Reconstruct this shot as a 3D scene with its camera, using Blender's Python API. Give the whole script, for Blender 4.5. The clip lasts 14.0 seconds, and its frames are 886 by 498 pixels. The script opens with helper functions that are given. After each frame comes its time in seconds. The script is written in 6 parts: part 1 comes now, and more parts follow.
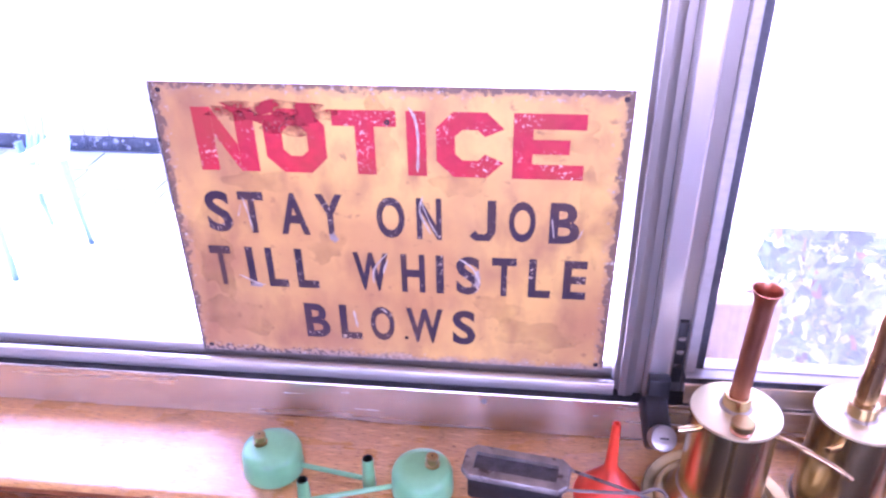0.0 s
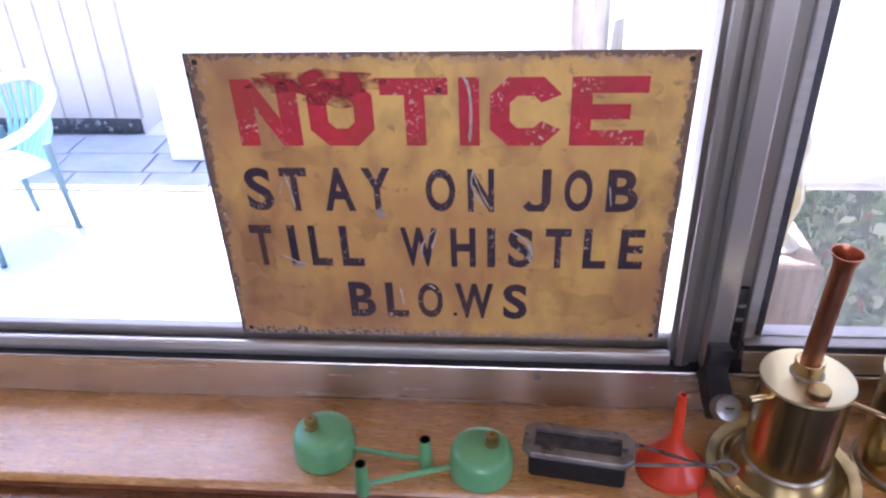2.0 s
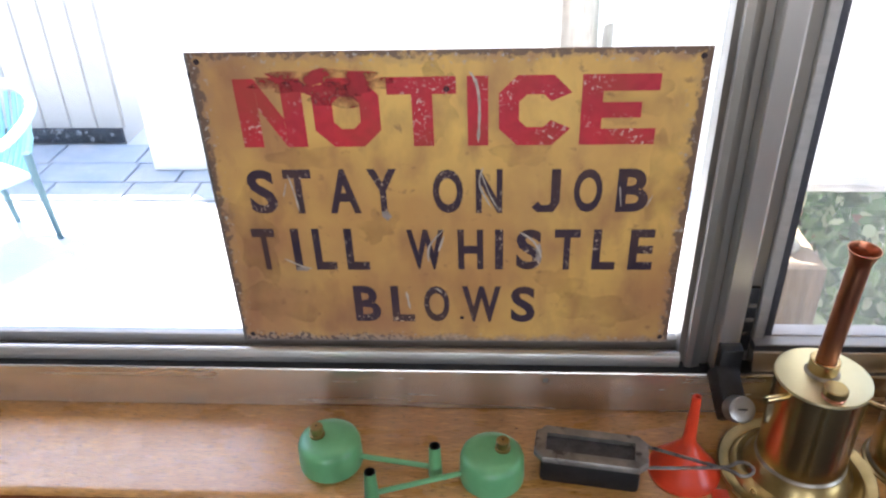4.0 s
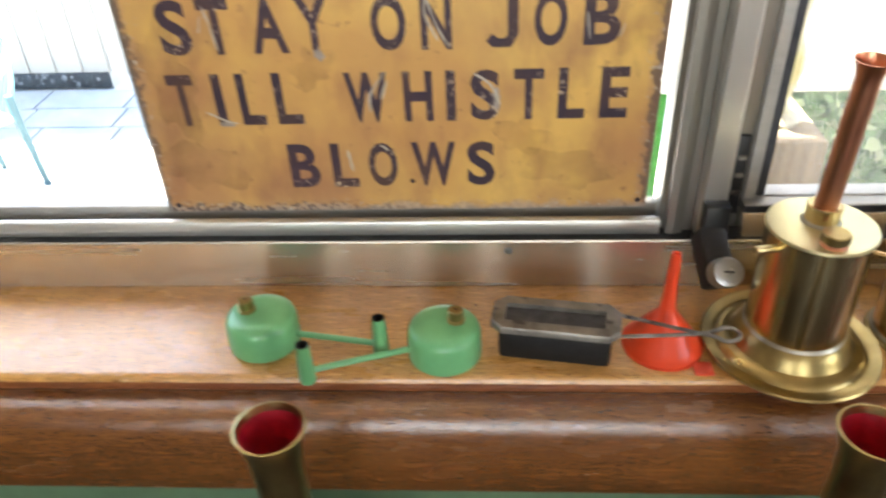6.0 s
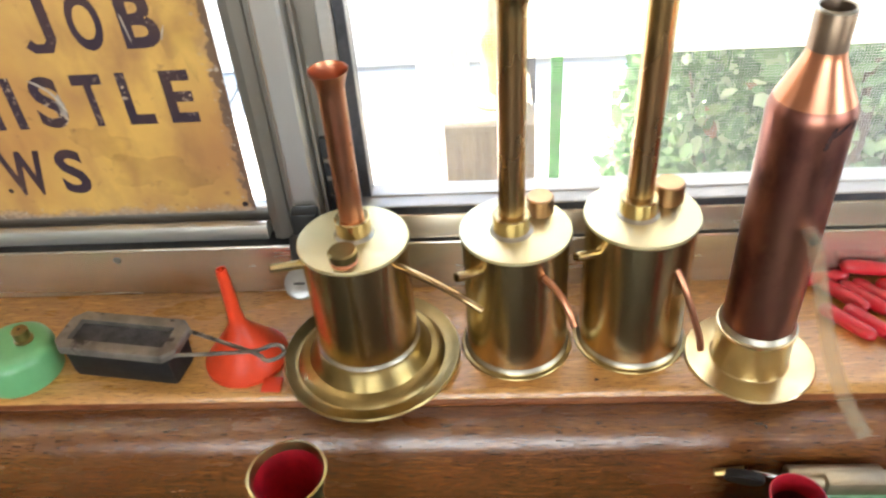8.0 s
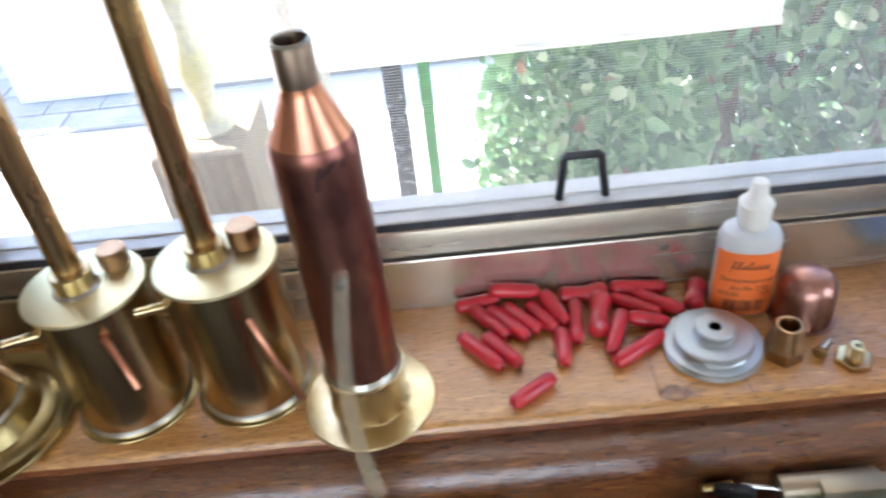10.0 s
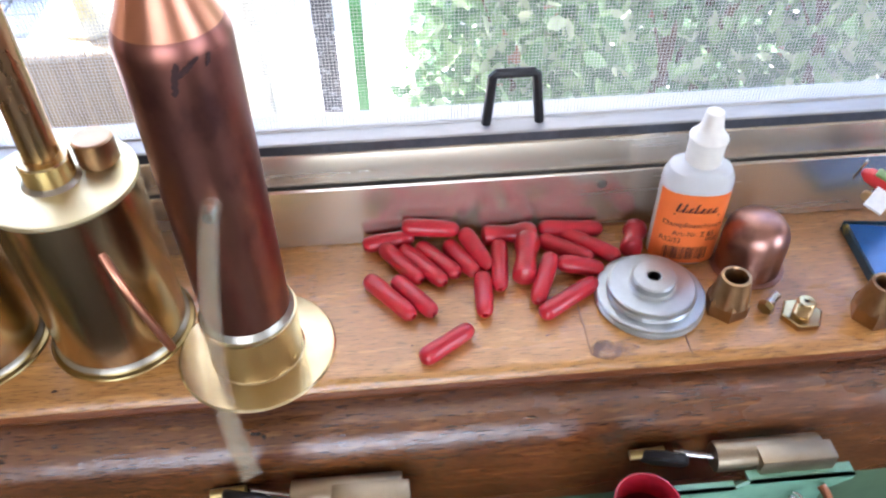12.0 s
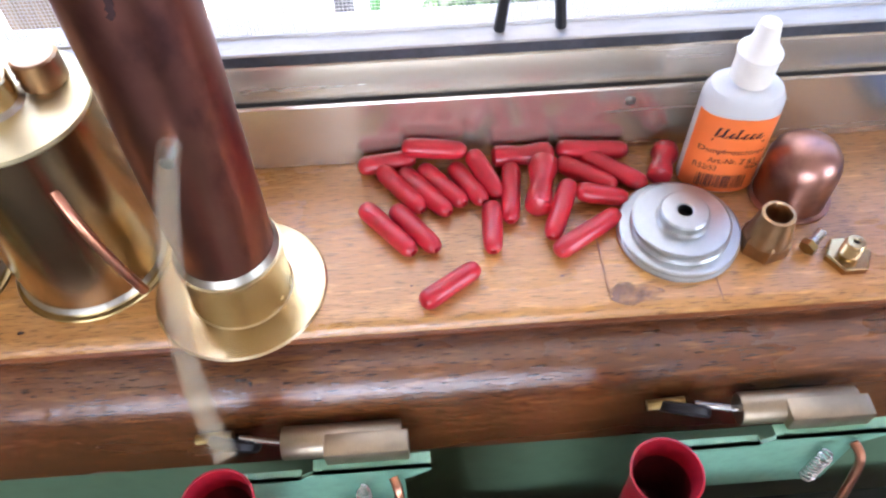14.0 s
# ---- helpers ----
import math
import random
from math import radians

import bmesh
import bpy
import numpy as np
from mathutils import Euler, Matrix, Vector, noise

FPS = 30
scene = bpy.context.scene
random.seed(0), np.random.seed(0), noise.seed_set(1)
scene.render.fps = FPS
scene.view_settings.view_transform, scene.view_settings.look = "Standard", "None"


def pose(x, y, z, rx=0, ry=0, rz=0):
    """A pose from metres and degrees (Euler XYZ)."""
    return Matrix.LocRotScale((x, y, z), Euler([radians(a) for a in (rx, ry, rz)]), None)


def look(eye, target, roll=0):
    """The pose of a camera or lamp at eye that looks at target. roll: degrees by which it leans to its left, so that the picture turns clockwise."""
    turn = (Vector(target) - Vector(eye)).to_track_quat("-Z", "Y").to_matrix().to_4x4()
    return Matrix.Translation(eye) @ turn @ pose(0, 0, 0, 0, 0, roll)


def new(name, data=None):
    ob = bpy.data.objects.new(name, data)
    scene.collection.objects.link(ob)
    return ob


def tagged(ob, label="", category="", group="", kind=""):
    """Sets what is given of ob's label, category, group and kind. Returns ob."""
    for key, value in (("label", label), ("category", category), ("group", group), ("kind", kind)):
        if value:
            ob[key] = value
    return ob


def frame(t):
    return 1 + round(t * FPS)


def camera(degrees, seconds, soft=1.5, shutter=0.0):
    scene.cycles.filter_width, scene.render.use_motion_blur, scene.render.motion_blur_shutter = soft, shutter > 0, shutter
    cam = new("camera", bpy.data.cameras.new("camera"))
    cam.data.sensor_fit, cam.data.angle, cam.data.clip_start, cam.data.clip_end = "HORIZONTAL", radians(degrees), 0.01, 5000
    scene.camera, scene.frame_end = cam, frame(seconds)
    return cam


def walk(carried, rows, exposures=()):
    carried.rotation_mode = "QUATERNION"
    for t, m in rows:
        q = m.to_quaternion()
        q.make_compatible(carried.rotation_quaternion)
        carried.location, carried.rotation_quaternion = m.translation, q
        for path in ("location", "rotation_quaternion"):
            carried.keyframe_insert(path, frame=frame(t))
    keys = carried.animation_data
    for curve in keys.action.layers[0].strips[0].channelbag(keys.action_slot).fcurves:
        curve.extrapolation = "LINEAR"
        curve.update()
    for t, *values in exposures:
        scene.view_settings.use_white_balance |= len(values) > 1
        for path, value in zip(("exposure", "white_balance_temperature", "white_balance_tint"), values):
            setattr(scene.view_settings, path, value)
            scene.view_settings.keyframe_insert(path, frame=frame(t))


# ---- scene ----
cam = camera(59.8, 14.0, 2.3, 0.5)
PATH = [
    (0, (0.24, -0.469, 0.413), (0.05, 1.263, -0.568), -0.5),
    (0.5, (0.22, -0.473, 0.416), (0.033, 1.255, -0.573), -0.1),
    (1, (0.215, -0.468, 0.412), (0.037, 1.238, -0.616), -1.1),
    (1.5, (0.204, -0.463, 0.41), (0.044, 1.236, -0.633), -1.5),
    (2, (0.193, -0.456, 0.404), (0.043, 1.245, -0.638), -1.7),
    (4.5, (0.176, -0.451, 0.391), (0.072, 1.264, -0.633), -1.5),
    (5, (0.178, -0.452, 0.374), (0.067, 1.249, -0.672), -1.7),
    (5.5, (0.176, -0.449, 0.342), (0.076, 1.249, -0.711), -1.8),
    (6, (0.206, -0.426, 0.309), (0.097, 1.22, -0.821), -2.4),
    (6.5, (0.304, -0.4, 0.305), (0.187, 1.21, -0.875), -3.0),
    (7, (0.377, -0.389, 0.302), (0.257, 1.186, -0.925), -3.9),
    (7.2, (0.397, -0.39, 0.306), (0.293, 1.186, -0.921), -3.8),
    (9.3, (0.556, -0.356, 0.315), (0.349, 1.205, -0.918), -6.5),
    (9.5, (0.582, -0.354, 0.311), (0.419, 1.221, -0.911), -6.4),
    (10, (0.642, -0.347, 0.3), (0.592, 1.224, -0.938), -6.8),
    (10.5, (0.665, -0.342, 0.293), (0.708, 1.21, -0.967), -5.8),
    (11, (0.654, -0.331, 0.282), (0.764, 1.187, -1.016), -3.4),
    (11.5, (0.653, -0.313, 0.269), (0.775, 1.168, -1.07), -1.4),
    (12, (0.652, -0.304, 0.263), (0.767, 1.142, -1.114), -0.8),
    (12.5, (0.653, -0.301, 0.262), (0.762, 1.122, -1.14), -0.4),
    (13, (0.653, -0.286, 0.249), (0.766, 1.126, -1.163), 0.1),
    (13.5, (0.654, -0.257, 0.25), (0.733, 1.003, -1.301), -1.4),
    (14, (0.659, -0.261, 0.252), (0.72, 0.944, -1.343), -1.4),
]
walk(cam, [(t, look(eye, aim, roll)) for t, eye, aim, roll in PATH],
     [(0.0, 3.9, 5200, 74), (0.5, 3.0, 5300, 66), (1.0, 2.72, 5400, 58), (1.5, 2.68, 5500, 50), (2.0, 2.6, 5700, 36), (4.5, 2.65, 6300, 16), (5.0, 2.6, 6400, 12), (5.5, 2.65, 6500, 10), (6.0, 3.2, 7000, 10), (6.5, 3.65, 7300, 10), (7.0, 3.65, 7300, 10), (9.5, 2.84, 6150, 10), (10.5, 2.95, 5950, 14), (12.5, 3.28, 6000, 20), (13.0, 3.35, 6000, 22), (14.0, 3.45, 6000, 22)])

# ---- light ----
SUN_EL, SUN_AZ = 66.0, 312.0
world = bpy.data.worlds.new("sky")
scene.world = world
world.use_nodes = True
wn = world.node_tree
sky = wn.nodes.new("ShaderNodeTexSky")
sky.sky_type = 'NISHITA'
sky.sun_disc = False
sky.sun_elevation = radians(SUN_EL)
sky.sun_rotation = radians(SUN_AZ)
wn.links.new(sky.outputs[0], wn.nodes["Background"].inputs[0])
wn.nodes["Background"].inputs[1].default_value = 0.15

sun_data = bpy.data.lights.new("sun", 'SUN')
sun_data.energy, sun_data.angle, sun_data.color = 5.0, radians(0.5), (1.0, 0.95, 0.88)
sun = new("sun", sun_data)
az = radians(SUN_AZ)
sun_way = Vector((math.sin(az) * math.cos(radians(SUN_EL)), math.cos(az) * math.cos(radians(SUN_EL)), math.sin(radians(SUN_EL))))
sun.matrix_world = look(sun_way * 20, (0, 0, 0))

# unseen fill lamps added behind the viewer and at the room's side, as daylight
def fill_light(name, at, to, w, h, energy, color):
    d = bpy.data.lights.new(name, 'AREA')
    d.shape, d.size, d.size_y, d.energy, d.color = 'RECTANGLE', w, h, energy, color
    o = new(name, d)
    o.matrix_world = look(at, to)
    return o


fill_light("window_light_back", (0.2, -3.58, 0.65), (0.2, 0, 0.4), 2.3, 1.3, 4.0, (1.0, 0.93, 0.84))
fill_light("window_light_side", (2.88, -1.7, 0.65), (0, -1.7, 0.35), 1.5, 1.3, 2.2, (1.0, 0.95, 0.88))


# ---- materials ----
def mat(name, color, rough=0.5, metal=0.0, vary=0.0, scale=20.0, stretch=(1, 1, 1), color2=None, bump=0.0, bscale=60.0,
        coat=0.0, rvary=0.0, detail=6.0, spec=0.5, trans=0.0, ior=1.45, lo=0.35, hi=0.65, spots=None, spot_scale=25.0, spot_lo=0.58, spot_hi=0.66):
    m = bpy.data.materials.new(name)
    m.use_nodes = True
    nt = m.node_tree
    b = nt.nodes["Principled BSDF"]
    b.inputs["Base Color"].default_value = (*color, 1)
    b.inputs["Roughness"].default_value = rough
    b.inputs["Metallic"].default_value = metal
    b.inputs["Specular IOR Level"].default_value = spec
    b.inputs["Coat Weight"].default_value = coat
    b.inputs["Coat Roughness"].default_value = 0.15
    b.inputs["Transmission Weight"].default_value = trans
    b.inputs["IOR"].default_value = ior
    tc = nt.nodes.new("ShaderNodeTexCoord")
    mp = nt.nodes.new("ShaderNodeMapping")
    mp.inputs["Scale"].default_value = stretch
    nt.links.new(tc.outputs["Object"], mp.inputs["Vector"])

    def noise_node(s, d=detail):
        n = nt.nodes.new("ShaderNodeTexNoise")
        n.inputs["Scale"].default_value, n.inputs["Detail"].default_value = s, d
        nt.links.new(mp.outputs[0], n.inputs["Vector"])
        return n

    def ramp(src, a, c):
        r = nt.nodes.new("ShaderNodeMapRange")
        r.inputs["From Min"].default_value, r.inputs["From Max"].default_value = a, c
        nt.links.new(src, r.inputs["Value"])
        return r.outputs[0]

    def mix(fac, a, c):
        x = nt.nodes.new("ShaderNodeMix")
        x.data_type = 'RGBA'
        nt.links.new(fac, x.inputs[0])
        for s, v in ((x.inputs[6], a), (x.inputs[7], c)):
            if isinstance(v, tuple):
                s.default_value = (*v, 1)
            else:
                nt.links.new(v, s)
        return x.outputs[2]

    out = None
    if color2 is not None or vary:
        c2 = color2 if color2 is not None else tuple(max(0.0, c * (1 - vary)) for c in color)
        out = mix(ramp(noise_node(scale).outputs["Fac"], lo, hi), color, c2)
        fine = noise_node(scale * 6.3)
        dark = nt.nodes.new("ShaderNodeMix")
        dark.data_type, dark.blend_type = 'RGBA', 'MULTIPLY'
        dark.inputs[0].default_value = 0.06 if metal > 0.6 else min(0.3, 0.04 + 0.9 * vary)
        nt.links.new(out, dark.inputs[6])
        nt.links.new(ramp(fine.outputs["Fac"], 0.25, 0.6), dark.inputs[7])
        out = dark.outputs[2]
    if spots is not None:
        out = mix(ramp(noise_node(spot_scale, 8).outputs["Fac"], spot_lo, spot_hi), out if out is not None else color, spots)
    if out is not None:
        nt.links.new(out, b.inputs["Base Color"])
    if rvary:
        r = nt.nodes.new("ShaderNodeMapRange")
        r.inputs["To Min"].default_value, r.inputs["To Max"].default_value = max(0.02, rough - rvary), rough + rvary
        nt.links.new(noise_node(scale * 2.1).outputs["Fac"], r.inputs["Value"])
        nt.links.new(r.outputs[0], b.inputs["Roughness"])
    if bump:
        bp = nt.nodes.new("ShaderNodeBump")
        bp.inputs["Strength"].default_value, bp.inputs["Distance"].default_value = bump, 0.001
        nt.links.new(noise_node(bscale).outputs["Fac"], bp.inputs["Height"])
        nt.links.new(bp.outputs[0], b.inputs["Normal"])
    return m


def wood(name, light, dark, rough=0.28, coat=0.5, rings=26.0):
    m = bpy.data.materials.new(name)
    m.use_nodes = True
    nt = m.node_tree
    b = nt.nodes["Principled BSDF"]
    tc = nt.nodes.new("ShaderNodeTexCoord")
    L = nt.links.new

    def noise_at(stretch, s, d=5.0, dist=0.0):
        mp = nt.nodes.new("ShaderNodeMapping")
        mp.inputs["Scale"].default_value = stretch
        L(tc.outputs["Object"], mp.inputs["Vector"])
        n = nt.nodes.new("ShaderNodeTexNoise")
        n.inputs["Scale"].default_value, n.inputs["Detail"].default_value, n.inputs["Distortion"].default_value = s, d, dist
        L(mp.outputs[0], n.inputs["Vector"])
        return n.outputs["Fac"]

    def rng(src, a, c, lo=0.0, hi=1.0):
        r = nt.nodes.new("ShaderNodeMapRange")
        for k, v in (("From Min", a), ("From Max", c), ("To Min", lo), ("To Max", hi)):
            r.inputs[k].default_value = v
        L(src, r.inputs["Value"])
        return r.outputs[0]

    def mixc(fac, a, c, mode='MIX'):
        x = nt.nodes.new("ShaderNodeMix")
        x.data_type, x.blend_type = 'RGBA', mode
        if isinstance(fac, float):
            x.inputs[0].default_value = fac
        else:
            L(fac, x.inputs[0])
        for s, v in ((x.inputs[6], a), (x.inputs[7], c)):
            if isinstance(v, tuple):
                s.default_value = (*v, 1)
            else:
                L(v, s)
        return x.outputs[2]

    broad = noise_at((1, 7, 7), 3.0, 4.0, 0.6)
    grain = noise_at((1, 16, 16), rings, 6.0, 0.4)
    pores = noise_at((1, 11, 11), 150.0, 3.0)
    col = mixc(rng(broad, 0.3, 0.7), light, dark)
    col = mixc(rng(grain, 0.42, 0.72, 0.0, 0.55), col, dark)
    col = mixc(rng(pores, 0.54, 0.66, 0.0, 0.8), col, tuple(c * 0.28 for c in dark))
    fleck = noise_at((1, 7, 7), 62.0, 2.0)
    col = mixc(rng(fleck, 0.56, 0.70, 0.0, 0.55), col, tuple(min(1.0, c * 1.35) for c in light))
    nick = noise_at((1, 1, 1), 46.0, 3.0)
    col = mixc(rng(nick, 0.775, 0.79), col, (0.05, 0.025, 0.015))
    L(col, b.inputs["Base Color"])
    L(rng(noise_at((1, 3, 3), 12.0), 0.3, 0.7, rough - 0.07, rough + 0.12), b.inputs["Roughness"])
    b.inputs["Coat Weight"].default_value, b.inputs["Coat Roughness"].default_value = coat, 0.10
    b.inputs["Coat IOR"].default_value = 1.7
    bp = nt.nodes.new("ShaderNodeBump")
    bp.inputs["Strength"].default_value, bp.inputs["Distance"].default_value = 0.5, 0.0006
    L(pores, bp.inputs["Height"])
    # uneven brushed varnish
    ripple = nt.nodes.new("ShaderNodeBump")
    ripple.inputs["Strength"].default_value, ripple.inputs["Distance"].default_value = 0.55, 0.0012
    L(noise_at((1, 1.6, 1.6), 95.0, 2.0), ripple.inputs["Height"])
    L(bp.outputs[0], ripple.inputs["Normal"])
    L(bp.outputs[0], b.inputs["Normal"])
    L(ripple.outputs[0], b.inputs["Coat Normal"])
    return m


WOOD = wood("varnished_wood", (0.61, 0.325, 0.092), (0.43, 0.185, 0.042), 0.27, 1.0)
# darker copy of the sill wood: the apron's shade is put into its colour
WOOD_APRON_SHADED = wood("varnished_apron_shaded", (0.245, 0.090, 0.024), (0.125, 0.041, 0.012), 0.22, 1.0)
BRASS = mat("brass", (0.66, 0.54, 0.28), 0.24, 1.0, 0.3, 30, stretch=(1, 1, 0.22), color2=(0.46, 0.31, 0.16), rvary=0.07, bump=0.04, bscale=50, spots=(0.36, 0.19, 0.10), spot_scale=13, spot_lo=0.54, spot_hi=0.86)
PALE_BRASS = mat("pale_worn_brass", (0.74, 0.65, 0.42), 0.24, 1.0, 0.2, 40, color2=(0.56, 0.42, 0.22), rvary=0.08, bump=0.05)
KNURL = mat("warm_knurled_brass", (0.54, 0.34, 0.19), 0.33, 1.0, 0.3, 60, rvary=0.08)
BRASS_TOP = mat("brass_brushed", (0.72, 0.65, 0.40), 0.42, 1.0, 0.12, 12, bump=0.03, bscale=200)
BRASS_DARK = mat("aged_brass", (0.42, 0.31, 0.13), 0.32, 1.0, 0.4, 40, rvary=0.1, bump=0.1)
COPPER = mat("copper", (0.64, 0.30, 0.18), 0.31, 1.0, 0.3, 25, color2=(0.54, 0.23, 0.135), rvary=0.08, bump=0.05)
COPPER_DARK = mat("tarnished_copper", (0.40, 0.18, 0.12), 0.36, 1.0, 0.4, 26, stretch=(1, 1, 0.6), color2=(0.25, 0.095, 0.085), rvary=0.12,
                  spots=(0.09, 0.04, 0.045), spot_scale=44, spot_lo=0.50, spot_hi=0.70, bump=0.12)
CHIMNEY = mat("heat_stained_brass", (0.55, 0.38, 0.16), 0.27, 1.0, 0.3, 18, stretch=(1, 1, 0.4), color2=(0.40, 0.19, 0.12), rvary=0.08)
FERRULE = mat("brown_brass", (0.42, 0.25, 0.12), 0.34, 1.0, 0.35, 60, rvary=0.1, bump=0.1)
NECK = mat("dull_grey_copper", (0.36, 0.27, 0.20), 0.4, 1.0, 0.4, 60, rvary=0.1)
SOLDER = mat("solder", (0.47, 0.43, 0.35), 0.4, 1.0, 0.3, 90, bump=0.3, bscale=150)
ALU = mat("anodised_aluminium", (0.70, 0.63, 0.53), 0.26, 0.82, 0.08, 8, stretch=(0.4, 8, 8), bump=0.03, bscale=160, rvary=0.05)
ALU_DARK = mat("bronze_aluminium", (0.34, 0.32, 0.29), 0.4, 0.8, 0.15, 10, stretch=(1, 1, 0.3), rvary=0.06)
ALU_BRIGHT = mat("bright_aluminium", (0.80, 0.80, 0.78), 0.3, 0.9, 0.08, 12, stretch=(1, 1, 0.2))
TRACK = mat("dark_track", (0.03, 0.03, 0.032), 0.7, 0.0, 0.5, 60, bump=0.4)
SCREEN_FRAME = mat("dusty_grey_frame", (0.50, 0.49, 0.465), 0.5, 0.4, 0.1, 30, stretch=(0.3, 1, 1), spots=(0.42, 0.40, 0.37), spot_scale=420, spot_lo=0.60, spot_hi=0.70, bump=0.1, bscale=300)
RAIL = mat("silver_grey_rail", (0.56, 0.55, 0.52), 0.36, 0.75, 0.06, 8, stretch=(0.3, 2, 2), rvary=0.04)
DULL_BRASS = mat("dull_tan_brass", (0.40, 0.33, 0.23), 0.44, 1.0, 0.3, 50, rvary=0.08, bump=0.1)
GASKET = mat("black_gasket", (0.075, 0.080, 0.095), 0.40, 0.0, 0.3, 60)
WIRE_MESH = mat("screen_wire", (0.52, 0.52, 0.51), 0.5, 0.3)
BLACK = mat("black_plastic", (0.018, 0.018, 0.02), 0.42, 0.0, 0.4, 80, bump=0.1)
STEEL = mat("steel", (0.6, 0.6, 0.6), 0.25, 1.0, 0.2, 60, bump=0.1)
IRON = mat("worn_iron", (0.30, 0.275, 0.24), 0.5, 0.75, 0.5, 60, color2=(0.16, 0.14, 0.12), spots=(0.06, 0.05, 0.045), spot_scale=90, bump=0.4, rvary=0.12)
IRON_BLACK = mat("black_iron", (0.022, 0.020, 0.020), 0.5, 0.3, 0.4, 60, bump=0.4)
GREEN = mat("green_enamel", (0.14, 0.40, 0.175), 0.36, 0.0, 0.05, 30, coat=0.3, rvary=0.05, bump=0.03)
GREEN_FRAME = mat("pale_green_enamel", (0.24, 0.50, 0.34), 0.3, 0.0, 0.15, 40, coat=0.4)
RED_PLASTIC = mat("red_plastic", (0.86, 0.075, 0.025), 0.32, 0.0, 0.05, 30, trans=0.25, spec=0.5)
RED_PAINT = mat("red_painted_wood", (0.52, 0.018, 0.030), 0.34, 0.0, 0.1, 60, coat=0.35, bump=0.08, bscale=90)
RED_INSIDE = mat("red_enamel", (0.45, 0.015, 0.03), 0.35, 0.0, 0.3, 60)
ZINC = mat("machined_aluminium", (0.47, 0.49, 0.48), 0.38, 0.9, 0.1, 60, bump=0.05, bscale=200)
CLEAR_TUBE = mat("clear_tubing", (0.70, 0.65, 0.52), 0.05, 0.0, spec=1.0)
BOTTLE = mat("milky_plastic", (0.70, 0.71, 0.70), 0.22, 0.0, 0.02, 20, trans=0.15, ior=1.3)
OIL = mat("orange_oil", (0.85, 0.33, 0.05), 0.2, 0.0)
CAP = mat("white_plastic_cap", (0.82, 0.79, 0.71), 0.4, 0.0, 0.02, 40)
LABEL = mat("orange_label", (0.88, 0.19, 0.04), 0.4, 0.0, 0.03, 20, coat=0.3)
INK = mat("black_ink", (0.03, 0.015, 0.02), 0.5, 0.0, 0.2, 60)
BLUE_TIN = mat("blue_tinplate", (0.012, 0.16, 0.55), 0.2, 0.3, 0.25, 30, coat=0.6)
BLUE_EDGE = mat("dark_blue_tin_edge", (0.01, 0.06, 0.10), 0.3, 0.3, 0.4, 60, spots=(0.25, 0.22, 0.05), spot_scale=90)
TOY_RED = mat("toy_red", (0.6, 0.03, 0.03), 0.25, 0.0, 0.1, 50, coat=0.5)
TOY_GREEN = mat("toy_green", (0.22, 0.36, 0.12), 0.35, 0.0, 0.2, 50)
TOY_WHITE = mat("toy_white", (0.8, 0.8, 0.76), 0.35, 0.0, 0.1, 50)
TOY_TAN = mat("toy_tan", (0.5, 0.3, 0.13), 0.4, 0.0, 0.2, 50)
WALL_GREEN = mat("green_wall_paint", (0.105, 0.175, 0.095), 0.5, 0.0, 0.12, 14, bump=0.1)
WALL_CREAM = mat("cream_paint", (0.42, 0.35, 0.26), 0.7, 0.0, 0.1, 6, bump=0.1)
WALL_DARK = mat("timber_panelling", (0.22, 0.12, 0.055), 0.5, 0.0, 0.35, 5, stretch=(6, 6, 1))
CEILING = mat("ceiling_dimmed", (0.38, 0.34, 0.29), 0.8, 0.0, 0.06, 5)
FLOOR = mat("floor_boards", (0.15, 0.08, 0.04), 0.35, 0.0, 0.4, 6, stretch=(1, 8, 1), coat=0.3)
BENCH = mat("dark_bench", (0.028, 0.022, 0.018), 0.5, 0.0, 0.4, 10, stretch=(1, 8, 1), bump=0.2)
CONCRETE = mat("pale_concrete", (0.70, 0.68, 0.64), 0.8, 0.0, 0.08, 3, bump=0.1)
SLATE = mat("slate_paver", (0.40, 0.44, 0.46), 0.6, 0.0, 0.2, 5, color2=(0.52, 0.52, 0.50), bump=0.2)
MORTAR = mat("paver_joint", (0.27, 0.29, 0.31), 0.8, 0.0, 0.3, 20)
CLADDING = mat("cream_steel_cladding", (0.44, 0.43, 0.40), 0.5, 0.1, 0.08, 3)
PLINTH = mat("dark_plinth", (0.035, 0.045, 0.055), 0.6, 0.0, 0.5, 9, spots=(0.25, 0.26, 0.27), spot_scale=30)
RENDERED = mat("white_render", (0.82, 0.81, 0.78), 0.8, 0.0, 0.05, 4, bump=0.15)
# white chair: bluish shade is put into the resin colours, deepest on the legs
CHAIR = mat("bluish_white_resin", (0.40, 0.56, 0.60), 0.4, 0.0, 0.06, 10)
CHAIR_LEG_SHADED = mat("shaded_leg_resin", (0.05, 0.12, 0.15), 0.4, 0.0, 0.06, 10)
POST_WOOD = mat("weathered_post", (0.46, 0.37, 0.25), 0.8, 0.0, 0.35, 30, stretch=(6, 6, 0.6), bump=0.4)
VASE = mat("pale_yellow_glaze", (0.72, 0.66, 0.28), 0.25, 0.0, 0.25, 25, color2=(0.78, 0.76, 0.62), coat=0.5)
BARK = mat("pale_bark", (0.80, 0.77, 0.72), 0.85, 0.0, 0.3, 14, stretch=(5, 5, 1), spots=(0.50, 0.47, 0.44), spot_scale=26, spot_lo=0.60, spot_hi=0.68, bump=0.5)
